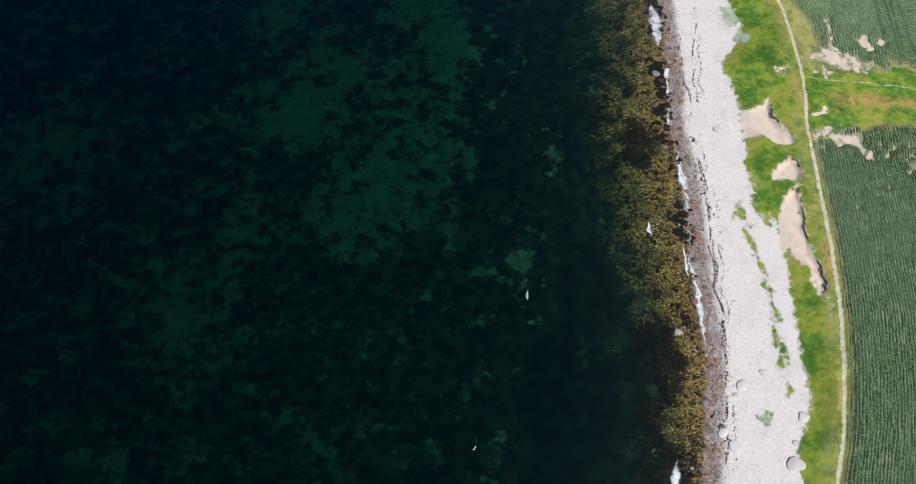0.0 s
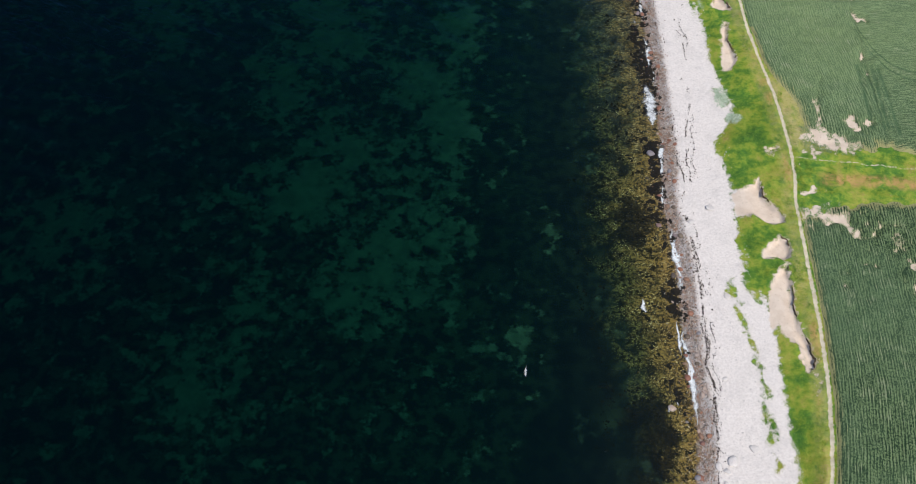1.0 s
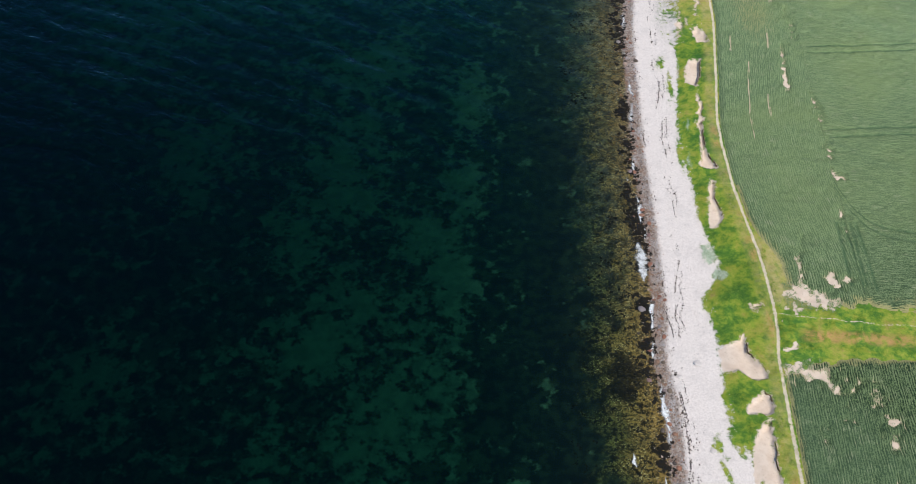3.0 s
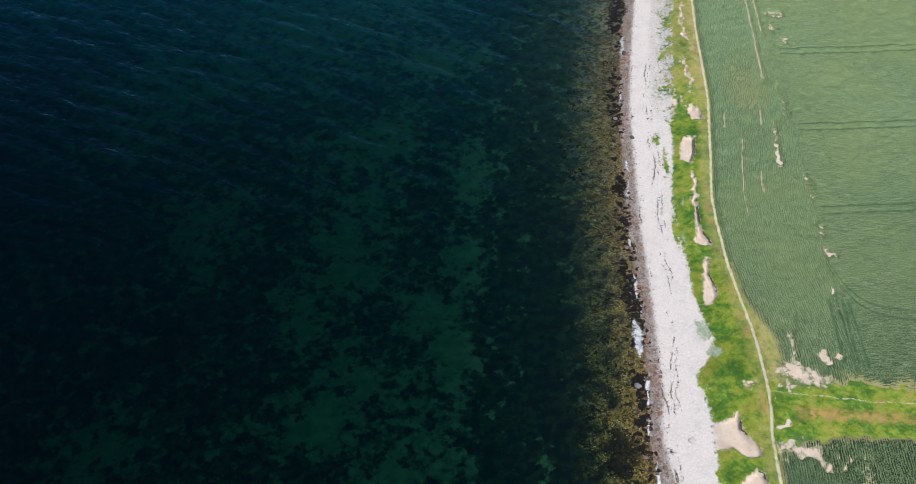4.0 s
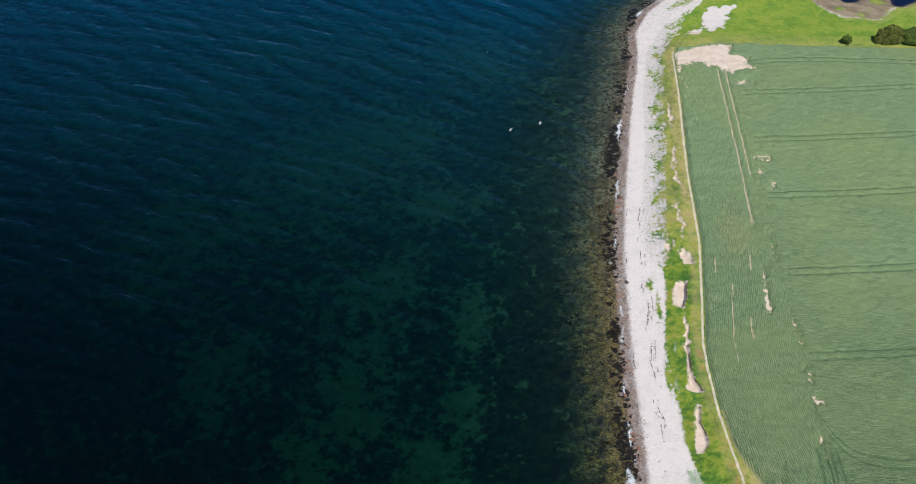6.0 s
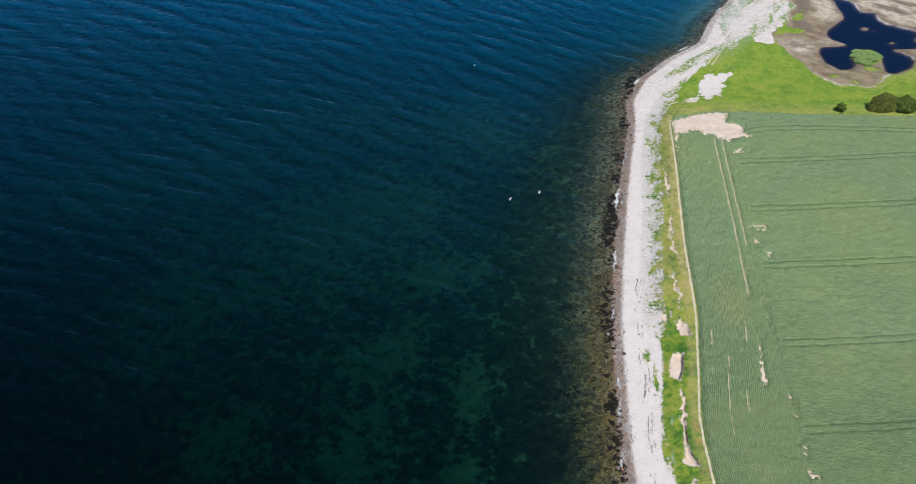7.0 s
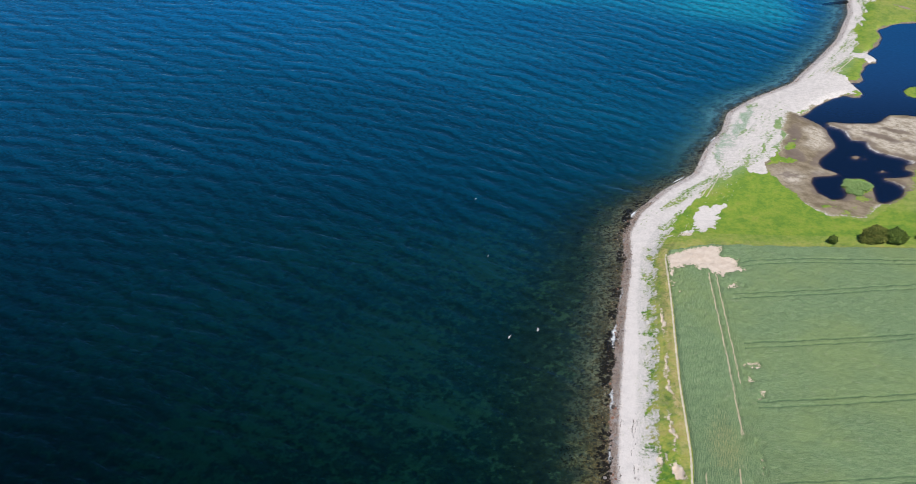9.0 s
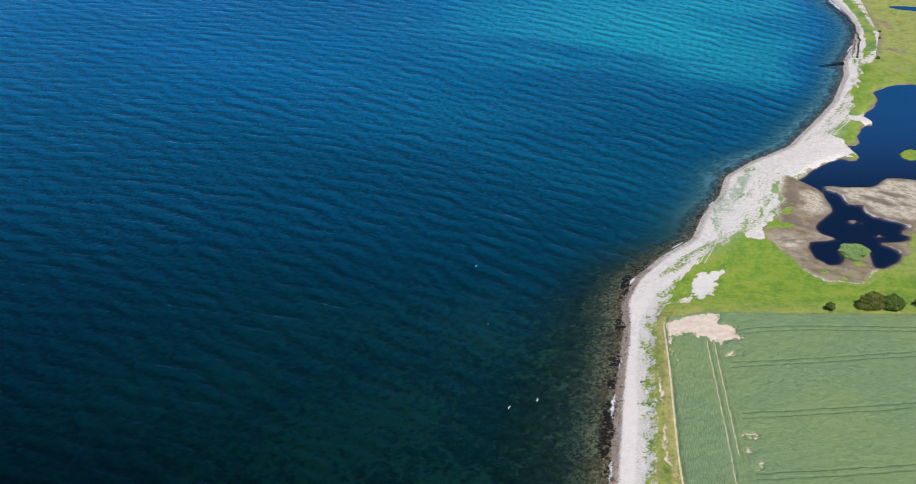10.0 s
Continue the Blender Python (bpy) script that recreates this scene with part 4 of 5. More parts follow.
ground = sheet("ground", gx, gy, gz, dict(shore=gs, weedline=gs * (1 + 1.3 * ease(gy, 290, 380)) - 2.6 * (1 - ease(gy, 62, 88)), veg=veg, bare=np.maximum(bare, earth), mud=np.where((gy > 305) & (gx > 86) & (ginn * slope_y > 5) & (spit < -0.2), np.maximum(mud, 1.5), mud), straw=straw, pale=pale, froth=1 - ease(froth, 0.25, 1.1), cobble=cobble, far=0.35 * ease(gy, 215, 260) + 0.35 * ease(gy, 285, 320), cool=0.35 * ease(gy, 95, 140) + 0.65 * ease(gy, 140, 240), lawn=ease(gy, 276, 282) * (1 - 0.6 * ease(gy, 420, 520)), rust=rust, dark=dark, damp=np.maximum(ease(wet_in + 1.2 * rough_field(gx, gy, 3.0, 85), -4.2, -0.3), 0.9 * ease(blobs(gx, gy, [(129.7, 350.1, 6.0, 1.6, -38), (136.0, 354.9, 5.5, 1.3, -30), (138.5, 347.5, 2.2, 1.2, -20), (99.5, 350.0, 2.2, 8.0, -20), (97.0, 336.0, 3.0, 5.0, 20), (104.0, 333.0, 1.5, 4.0, -30), (92.0, 322.0, 3.5, 1.5, 0)]) + 0.5 * rough_field(gx, gy, 2.0, 99), -0.8, 0.6)), sage=sage, bank=bank, bay_blue=bay_blue, track=line), GROUND)
tagged(ground, "coast of white shingle, grassy bank, meadow and weedy seabed", "ground", kind="structure")

# ---- sea and pond ----
WAVE_LEAN = 0.8
wc = np.concatenate([-np.geomspace(3900, 530, 10), stretch((-520, -200, 1.5), (-200, -70, 1.0), (-70, 2.0, 0.7))])
wy = np.concatenate([-np.geomspace(3000, 8, 10), stretch((0, 40, 3.0), (40, 200, 0.7), (200, 450, 0.5), (450, 640, 0.7)), np.geomspace(650, 4400, 18)])
wx, wyy = np.meshgrid(wc, wy)
wx = wx + shore_x(wyy)
ws = along_x(wx, wyy)
bend_x, bend_y = wx + 0.9 * vnoise(wx, wyy, 14, 61), wyy + 0.9 * vnoise(wx, wyy, 12, 62)
# the waves turn towards the beach as the water shoals
turn_in = 0.0017 * np.clip(wx + 170, 0, 330) ** 2 / 2
bend_y = bend_y + turn_in
swell = np.zeros_like(wx)
waves = np.random.RandomState(14)
# long-crested wind waves from the north-east, and shorter chop across them
for count, mean, spread, shortest, longest, steep in ((20, 65, 17, 4.5, 10.0, 0.085), (44, 74, 38, 1.8, 4.5, 0.11)):
    for i in range(count):
        a, length = radians(mean + spread * waves.randn()), shortest * (longest / shortest) ** waves.rand()
        k = 2 * math.pi / length
        swell += steep * math.sqrt(2 / count) / k * np.sin(k * (math.cos(a) * bend_x + math.sin(a) * bend_y) + 6.283 * waves.rand())
# wave height that drives the painted brightness of the water
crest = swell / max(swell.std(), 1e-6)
swell *= (0.8 + 0.35 * vnoise(wx, wyy, 45, 63)) * ease(-ws, -0.2, 9) * (1 - 0.45 * ease(wyy, 330, 520)) * (1 - ease(np.hypot(wx, wyy - 200), 650, 900))
swell *= 0.6 + 0.4 * ease(wyy, 90, 170)
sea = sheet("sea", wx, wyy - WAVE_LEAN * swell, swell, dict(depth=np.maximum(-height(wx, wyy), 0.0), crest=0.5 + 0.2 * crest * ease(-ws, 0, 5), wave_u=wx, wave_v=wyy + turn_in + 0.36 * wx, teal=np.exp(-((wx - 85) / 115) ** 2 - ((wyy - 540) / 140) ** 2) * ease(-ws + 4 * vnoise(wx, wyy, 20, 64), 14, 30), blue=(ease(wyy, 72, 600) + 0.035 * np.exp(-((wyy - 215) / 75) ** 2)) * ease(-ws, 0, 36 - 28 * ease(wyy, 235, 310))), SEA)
tagged(sea, "dark green to blue rippled sea water over weed", "sea", kind="structure")
px, py = np.meshgrid(np.arange(92, 216, 1.5), np.arange(296, 566, 1.5))
# bluer northward: stronger sky reflection there is put into the colour
pond = sheet("pond", px, py, np.full_like(px, 0.02), dict(depth=np.maximum(0.02 - height(px, py), 0) * 1.6, crest=np.full_like(px, 0.5), wave_u=px, wave_v=py, teal=np.zeros_like(px), blue=0.35 + 0.65 * ease(py, 340, 430)), POND, (pond_water(px, py) > -3) | (blob(px, py, 199, 556, 12, 2.4, -20) > -2))
tagged(pond, "still dark blue pond between mud flats", "pond", kind="structure")


# ---- corn ----
def tram(x, y):
    """Distance from the middle of the nearest pair of wheel tracks, which run 1 m to either side of it."""
    best = np.full_like(x, 9.0)
    tilt = math.tan(radians(7.9))

    def pair(c, where):
        nonlocal best
        c = np.where(where, c, 9.0)
        best = np.where(np.abs(np.abs(c) - 1) < np.abs(np.abs(best) - 1), c, best)

    for x0, y0 in ((71, 251.5), (66.1, 229.1), (66.9, 206.4), (65.1, 179.4), (67.9, 154.9)):
        pair((y - y0 - (x - x0) * tilt) * math.cos(radians(7.9)) + 0.05 * vnoise(x, y, 30, 4), x > 64.5)
    pair(y - 269.6 + 0.006 * (x - 92) ** 2 * (x < 92), x > 66)
    pair(y - (128.0 + 16 * np.exp(-(x - 62.5) / 3.2) + (x - 66) * 0.08), (x > 63) & (y < 146))
    pair((x - 61.0 - 0.5 * np.sin(y / 11) - 2.5 * ease(y, 150, 128)) * 0.87, (y > 117) & (y < 132))
    pair(x - 64.8 - 0.04 * (117 - y), (y > 116) & (y < 132))
    return best


cc = stretch((0.4, 40, 0.3), (40, 75, 0.45), (75, 152, 1.1))
cy = stretch((36, 200, 0.32), (200, 281, 0.3))
cx, cyy = np.meshgrid(cc, cy)
cx = cx + path_x(cyy)
f = corn(cx, cyy)
holes = failed(cx, cyy)
lane = np.minimum(0.19 - np.abs(np.abs(cx - 60.5 - 0.1 * np.sin(cyy / 11)) - 0.97), np.minimum(cyy - 196 - 18 * (cx > 60.5), 262 - cyy) * 0.2)
holes = np.maximum(holes, lane - 0.10 + 0.17 * rough_field(cx * 1.6, cyy * 0.6, 1.0, 54))
wedge = ease(cyy, 106, 112) * (1 - ease(cyy, 120, 133)) * (1 - ease(cx - path_x(cyy), 6, 10))
h = 0.55 * ease(f / (1 + 2.5 * wedge), 0.0, 1.1) * (1 - ease(holes, -1.1, 0.5))
wheels = tram(cx, cyy)
h *= 1 - 0.35 * (1 - ease(np.abs(np.abs(wheels) - 1), 0.08, 0.45))
h = h * (1 + 0.03 * rough_field(cx, cyy, 1.4, 52) + 0.04 * rough_field(cx, cyy, 11, 56)) - 0.05
head = (cx < 63.5) | (cyy < 105)
rad = radians(7.9)
along = np.where(head, cyy, cx * math.cos(rad) + cyy * math.sin(rad))
across = np.where(head, cx - path_x(cyy), cyy * math.cos(rad) - cx * math.sin(rad))
thin = np.clip(0.5 * (1 - ease(f, 0.1, 0.8)) + 0.9 * ease(holes, -0.45, 0.3), 0, 1) * 0.75 + 0.55 * ease(cyy, 108, 112) * (1 - ease(cyy, 119, 133)) * (1 - ease(cx - path_x(cyy), 2.0, 7)) + 0.5 * (cyy < 140) * (1 - ease(f, 0.2, 1.6))
seamed = np.zeros_like(cx)
for seam in SEAMS:
    seamed = np.maximum(seamed, 1 - ease(off_line(cx, cyy, seam) + 0.08 * rough_field(cx, cyy, 2.0, 59), 0.02, 0.26))
thin += 0.8 * seamed
thin += 0.42 * (1 - ease(np.hypot((cx - 55) / 8, (cyy - 192) / 20), 0.2, 1.0))
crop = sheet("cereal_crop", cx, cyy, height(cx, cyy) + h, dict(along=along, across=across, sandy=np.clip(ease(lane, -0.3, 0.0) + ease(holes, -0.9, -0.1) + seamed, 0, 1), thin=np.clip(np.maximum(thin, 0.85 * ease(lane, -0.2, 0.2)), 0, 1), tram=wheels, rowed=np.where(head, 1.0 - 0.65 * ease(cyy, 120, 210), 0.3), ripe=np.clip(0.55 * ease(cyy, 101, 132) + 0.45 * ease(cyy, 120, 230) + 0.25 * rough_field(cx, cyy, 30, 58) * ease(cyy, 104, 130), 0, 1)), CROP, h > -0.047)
tagged(crop, "dense green cereal crop with wheel tracks and bare gaps", "crop", kind="stuff")


# ---- loose things ----
def soup(name, pts, tris, material, smooth=True):
    """One mesh from arrays of points and triangles."""
    me = bpy.data.meshes.new(name)
    me.vertices.add(len(pts))
    me.vertices.foreach_set("co", np.asarray(pts, np.float32).ravel())
    me.loops.add(tris.size)
    me.loops.foreach_set("vertex_index", tris.astype(np.int32).ravel())
    me.polygons.add(len(tris))
    me.polygons.foreach_set("loop_start", np.arange(0, tris.size, 3, dtype=np.int32))
    me.update(calc_edges=True)
    me.polygons.foreach_set("use_smooth", np.full(len(tris), smooth))
    me.materials.append(material)
    return me


def ball(level):
    bm = bmesh.new()
    bmesh.ops.create_icosphere(bm, subdivisions=level, radius=1)
    p = np.array([v.co[:] for v in bm.verts])
    t = np.array([[v.index for v in f.verts] for f in bm.faces])
    bm.free()
    return p, t


BALL1, BALL2, BALL3 = ball(1), ball(2), ball(3)


def stones(name, x, y, size, material, rng, flat=0.6, sink=0.25, base=BALL1, rise=0.0):
    """Many stones lying on the ground, in one mesh."""
    p, t = base
    n, k = len(x), len(p)
    a = rng.rand(n) * 6.283
    shape = np.stack([size * (0.75 + 0.6 * rng.rand(n)), size * (0.65 + 0.4 * rng.rand(n)), size * flat * (0.7 + 0.5 * rng.rand(n))], -1) / 2
    q = p[None] * (1 + 0.22 * (rng.rand(n, k, 1) - 0.5)) * shape[:, None]
    c, s = np.cos(a)[:, None], np.sin(a)[:, None]
    out = np.stack([q[..., 0] * c - q[..., 1] * s + x[:, None], q[..., 0] * s + q[..., 1] * c + y[:, None], q[..., 2] + (height(x, y) + rise + shape[:, 2] * (1 - 2 * sink))[:, None]], -1)
    tri = (t[None] + (np.arange(n) * k)[:, None, None]).reshape(-1, 3)
    return new(name, soup(name, out.reshape(-1, 3), tri, material))


def tufts(name, x, y, size, material, rng):
    """Low ragged clumps of weed: a raised middle and a torn rim, in one mesh."""
    n, k = len(x), 9
    a = 2 * math.pi * (np.arange(k) + 0.7 * rng.rand(n, k)) / k
    r = size[:, None] * (0.25 + 0.85 * rng.rand(n, k) ** 1.4)
    turn, long = rng.rand(n, 1) * 6.283, 0.75 + 0.5 * rng.rand(n, 1)
    u, v = r * np.cos(a) * long, r * np.sin(a) / long
    px = x[:, None] + u * np.cos(turn) - v * np.sin(turn)
    py = y[:, None] + u * np.sin(turn) + v * np.cos(turn)
    z = height(x, y)
    pts = np.empty((n, k + 1, 3))
    pts[:, 0] = np.stack([x, y, z + 0.03 + 0.12 * size], -1)
    pts[:, 1:] = np.stack([px, py, z[:, None] + 0.02 + 0.05 * rng.rand(n, k)], -1)
    ring = np.arange(k)
    tri = np.stack([np.zeros(k, int), 1 + ring, 1 + (ring + 1) % k], -1)
    tri = (tri[None] + (np.arange(n) * (k + 1))[:, None, None]).reshape(-1, 3)
    return new(name, soup(name, pts.reshape(-1, 3), tri, material, False))


def boulder_mesh(seed, material):
    rng = np.random.RandomState(seed)
    p, t = BALL3 if material is PALE_STONE else BALL2
    q = p.copy()
    for i in range(7):
        n = rng.randn(3)
        n /= np.linalg.norm(n)
        d = q @ n
        q -= np.outer(np.maximum(d - (0.62 + 0.25 * rng.rand()), 0) * 0.8, n)
    q *= 1 + 0.015 * rng.randn(len(q), 1)
    return soup("boulder", q, t, material)


def lay(mesh, name, x, y, a, b, c, turn, label, group, sink=0.3):
    ob = new(name, mesh)
    z = float(height(np.array([x]), np.array([y]))[0])
    ob.matrix_world = Matrix.LocRotScale((x, y, z + c * (1 - 2 * sink)), Euler((0.1 * math.sin(x * 7), 0.1 * math.cos(y * 5), turn)), (a, b, c))
    return tagged(ob, label, "boulder", group)


PALE = [boulder_mesh(100 + i, PALE_STONE) for i in range(4)]
WETS = [boulder_mesh(200 + i, RUST_STONE) for i in range(8)]
for i, (x, y, d, c) in enumerate([(39.7, 51.2, 2.1, 0.75), (41.3, 57.2, 1.5, 0.6), (34.7, 61.2, 1.5, 0.55), (33.1, 53.2, 1.7, 0.5), (37.5, 63.0, 1.2, 0.35), (40.0, 53.9, 0.8, 0.4), (31.9, 55.1, 1.3, 0.45),
                                  (33.0, 60.5, 1.1, 0.35), (33.9, 59.9, 0.9, 0.35), (35.7, 101.7, 1.4, 0.3), (32.8, 99.0, 0.9, 0.3), (40.6, 240.0, 1.3, 0.6), (33.6, 58.2, 0.7, 0.3), (36.6, 86.0, 1.0, 0.25), (35.0, 73.0, 0.7, 0.3)]):
    lay(PALE[i % 4], "boulder", x, y, d * 0.56, d * 0.45, c * 0.42, 0.7 * i, "large pale grey boulder half sunk in white shingle", "pale boulders on the beach")

rng = np.random.RandomState(5)
yy = np.concatenate([44 + 110 * rng.rand(190), 154 + 140 * rng.rand(95)])
ss = rng.normal(0.5, 0.95, 285)
sz = 0.15 + 0.42 * rng.rand(285) ** 3
for i in range(285):
    lay(WETS[i % 8], "shore_stone", float(shore_x(yy[i]) + ss[i]), float(yy[i]), sz[i], sz[i] * 0.8, sz[i] * 0.5, 6.28 * rng.rand(), "rounded wet stone in grey, brown or rust at the waterline", "stones at the waterline")
for x, y, d in ((30.5, 101.7, 0.5), (31.4, 83.2, 0.6), (30.9, 84.0, 0.5), (30.7, 79.5, 0.55), (31.6, 75.3, 0.45), (32.2, 79.9, 0.45), (30.7, 59.0, 0.55), (31.3, 63.7, 0.5), (28.2, 98.5, 0.6), (30.9, 115.1, 0.45), (27.9, 112.4, 0.9), (27.9, 68.6, 0.8), (30.2, 206.5, 0.9), (30.4, 176.4, 0.7)):
    lay(WETS[int(x * 10) % 8], "shore_stone", x, y, d * 0.8, d * 0.68, d * 0.45, x, "larger rust-brown stone washed by the waves", "stones at the waterline")

n = 30000
y = np.concatenate([44 + 120 * rng.rand(16000), 164 + 140 * rng.rand(11000), 300 + 230 * rng.rand(3000)])
s = np.where(rng.rand(n) < 0.82, rng.normal(1.0, 0.65, n), rng.uniform(-2.2, 2.2, n))
tagged(stones("shore_cobbles", shore_x(y) + s, y, 0.07 + 0.17 * rng.rand(n) ** 4 + ease(y, 130, 260) * 0.08, SHORE_STONE, rng, 0.6, 0.2), "wet cobbles in grey, rust and brown along the waterline", "cobbles", kind="stuff")
n = 4500
y = np.concatenate([44 + 130 * rng.rand(3000), 174 + 116 * rng.rand(1500)])
s = 2.2 + 8.0 * rng.rand(n) ** 1.3
tagged(stones("beach_pebbles", shore_x(y) + s, y, 0.06 + 0.2 * rng.rand(n) ** 4, PALE_STONE, rng, 0.35, 0.3), "pale grey pebbles scattered on white shingle", "pebbles", kind="stuff")
n = 9000
y = np.concatenate([44 + 130 * rng.rand(5500), 174 + 120 * rng.rand(3000), 294 + 200 * rng.rand(500)])
s = -0.2 - np.abs(rng.normal(0, 2.2, n))
x = shore_x(y) + s
keep = rough_field(x, y, 3.5, 301) > 0.1
x, y = x[keep], y[keep]
tagged(stones("weedy_stones", x, y, 0.12 + 0.45 * rng.rand(len(x)) ** 3, WEED_STONE, rng, 0.25, 0.3), "dark weed-covered stones under shallow water", "stones", kind="stuff")

n = 240
y = 282 + 52 * rng.rand(n) ** 1.3
x = inner_x(y) + 1.5 + 9 * rng.rand(n) ** 1.6
keep = rough_field(x, y, 3.0, 311) > 0.05
tagged(stones("meadow_stones", x[keep], y[keep], 0.12 + 0.26 * rng.rand(keep.sum()) ** 2.5, PALE_STONE, rng, 0.5, 0.25), "pale stones strewn in grass at the meadow edge", "stones", kind="stuff")
# clumps of dark bladder weed: a broken fringe at the waterline, scattered tufts further out
n = 65000
y = np.concatenate([44 + 116 * rng.rand(28000), 160 + 140 * rng.rand(32000), 300 + 250 * rng.rand(5000) ** 2.5])
out = rng.rand(n)
s = np.where(out < 0.5, rng.normal(-1.3, 0.9, n), -14 * rng.rand(n) ** 1.25)
s = s * (1 - 0.3 * ease(y, 300, 330))
x = shore_x(y) + s * np.sqrt(1 + ((shore_x(y + 1) - shore_x(y - 1)) / 2) ** 2)
fringe = ease(s, -4.0, -1.5) * (0.15 + 0.5 * ease(y, 95, 150) - 0.5 * ease(y, 290, 320))
keep = (0.75 * rough_field(x, y * 0.6, 3.2, 302) + 0.8 * vnoise(x, y, 0.7, 306) + (0.75 + 0.5 * ease(y, 98, 112) * (1 - ease(y, 165, 190))) * fringe > 0.78) & (s < 0.9)
x, y, s = x[keep], y[keep], s[keep]
size = (0.12 + 0.42 * rng.rand(len(x)) ** 2.0) * (0.75 + 0.25 * ease(s, -6, -1))
tagged(tufts("bladder_weed", x, y, size, BLADDER, rng), "black-brown bladder weed in clumps on shallow stones", "seaweed", kind="stuff")
# a reef of weedy stones running out from the far beach
n = 260
u = rng.rand(n)
x, y = 136 + 11 * u, 481.4 + (0.5 + 1.1 * u) * rng.randn(n) * 0.8
tagged(stones("reef_stones", x, y, 0.35 + 0.7 * rng.rand(n) ** 2, BLADDER, rng, 0.4, 0.2, rise=0.05), "dark weedy stones of a low reef off the beach", "stones", kind="stuff")
# drift weed along the far beach
n = 7000
y = 486 + 83 * rng.rand(n)
x = np.interp(y, [474, 490, 505, 518, 535, 552, 569], [151.5, 154.4, 159.4, 162.1, 163.2, 161.6, 157.6]) + rng.normal(0, 0.32, n) + 0.5 * vnoise(y, y * 0, 5.0, 309)
x = np.where(rng.rand(n) < 0.3, x - 1.9 + 0.4 * rng.randn(n), x)
keep = vnoise(y, x * 0.8, 2.2, 310) > -0.6
tagged(stones("drift_weed", x[keep], y[keep], 0.14 + 0.22 * rng.rand(keep.sum()) ** 2, WRACK, rng, 0.2, 0.1), "dark drift weed in lines along the beach", "seaweed", kind="stuff")

# dry seaweed in broken lines on the beach
n = 11000
y = 44 + 165 * rng.rand(n)
line = np.interp(y, [44, 62, 72, 84, 100, 122, 128, 152, 168, 210], [2.7, 1.9, 2.6, 3.3, 3.0, 4.8, 4.8, 5.6, 5.9, 5.0])
low = rng.rand(n) < 0.45
line = np.where(low, np.interp(y, [44, 72, 98, 128, 210, 280], [1.6, 2.5, 2.6, 2.0, 2.0, 2.0]) + 0.2, line + np.where(rng.rand(n) < 0.35, 0.8, 0))
s = line + rng.normal(0, 0.08, n) * (1 + 3 * (rng.rand(n) < 0.25)) + 0.55 * vnoise(y, y * 0 + 3.3, 3.0, 7)
x = shore_x(y) + s
keep = (vnoise(y, s * 3, 1.2, 8) + 0.8 * vnoise(y, s * 0, 5.0, 12)) > 0.3 - 0.3 * ease(y, 112, 122) + np.where((y > 58) & (y < 112), -0.55, 0.45) * low
x, y = x[keep], y[keep]
tagged(tufts("seaweed_wrack", x, y, 0.05 + 0.11 * rng.rand(len(x)) ** 2.2, WRACK, rng), "black dried seaweed in broken lines on the shingle", "seaweed", kind="stuff")


def blades(name, x, y, tall, wide, count, material, rng, lean=0.5, label="", category=""):
    """Tufts of upright pointed blades, in one mesh."""
    n = len(x)
    z = height(x, y)
    pts, a0 = np.empty((n, count, 3, 3)), rng.rand(n, count) * 6.283
    hgt = tall[:, None] * (0.6 + 0.5 * rng.rand(n, count))
    ox, oy = wide[:, None] * (rng.rand(n, count) - 0.5) * 1.6, wide[:, None] * (rng.rand(n, count) - 0.5) * 1.6
    bx, by = x[:, None] + ox, y[:, None] + oy
    w = wide[:, None] * (0.18 + 0.22 * rng.rand(n, count))
    ca, sa = np.cos(a0), np.sin(a0)
    pts[..., 0, :] = np.stack([bx - ca * w, by - sa * w, np.broadcast_to(z[:, None] - 0.03, bx.shape)], -1)
    pts[..., 1, :] = np.stack([bx + ca * w, by + sa * w, np.broadcast_to(z[:, None] - 0.03, bx.shape)], -1)
    pts[..., 2, :] = np.stack([bx + sa * lean * hgt, by - ca * lean * hgt, z[:, None] + hgt], -1)
    tri = np.arange(n * count * 3).reshape(-1, 3)
    return tagged(new(name, soup(name, pts.reshape(-1, 3), tri, material, False)), label, category, kind="stuff")


def veg_at(x, y):
    v = np.minimum(x - inner_x(y), 30)
    v = np.maximum(v, blobs(x, y, SPOTS))
    v = np.minimum(v, -1.2 * sand_faces(x, y))
    return np.minimum(v, np.abs(x - path_x(y)) - 0.4)


n = 90000
y = np.concatenate([44 + 96 * rng.rand(60000), 140 + 150 * rng.rand(30000)])
x = inner_x(y) - 3.5 + rng.rand(n) * (path_x(y) - inner_x(y) + 4.6)
thin_here = 2.2 * ease(y, 172, 190) * (1 - ease(x - inner_x(y), 1.5, 4.0))
keep = veg_at(x, y) - 0.8 * thin_here + 0.55 * rough_field(x, y, 1.1, 33) > 0.25
x, y = x[keep], y[keep]
lush = ease(rough_field(x, y, 5.0, 35), -0.6, 0.9)
blades("bank_grass", x, y, 0.05 + 0.14 * lush * rng.rand(len(x)), 0.10 + 0.10 * rng.rand(len(x)), 4, GRASS, rng, 1.0, "yellow-green grass in tufts on the bank", "grass")
n = 16000
y, x = 104 + 9.5 * rng.rand(n), 48.7 + 60 * rng.rand(n) ** 1.4
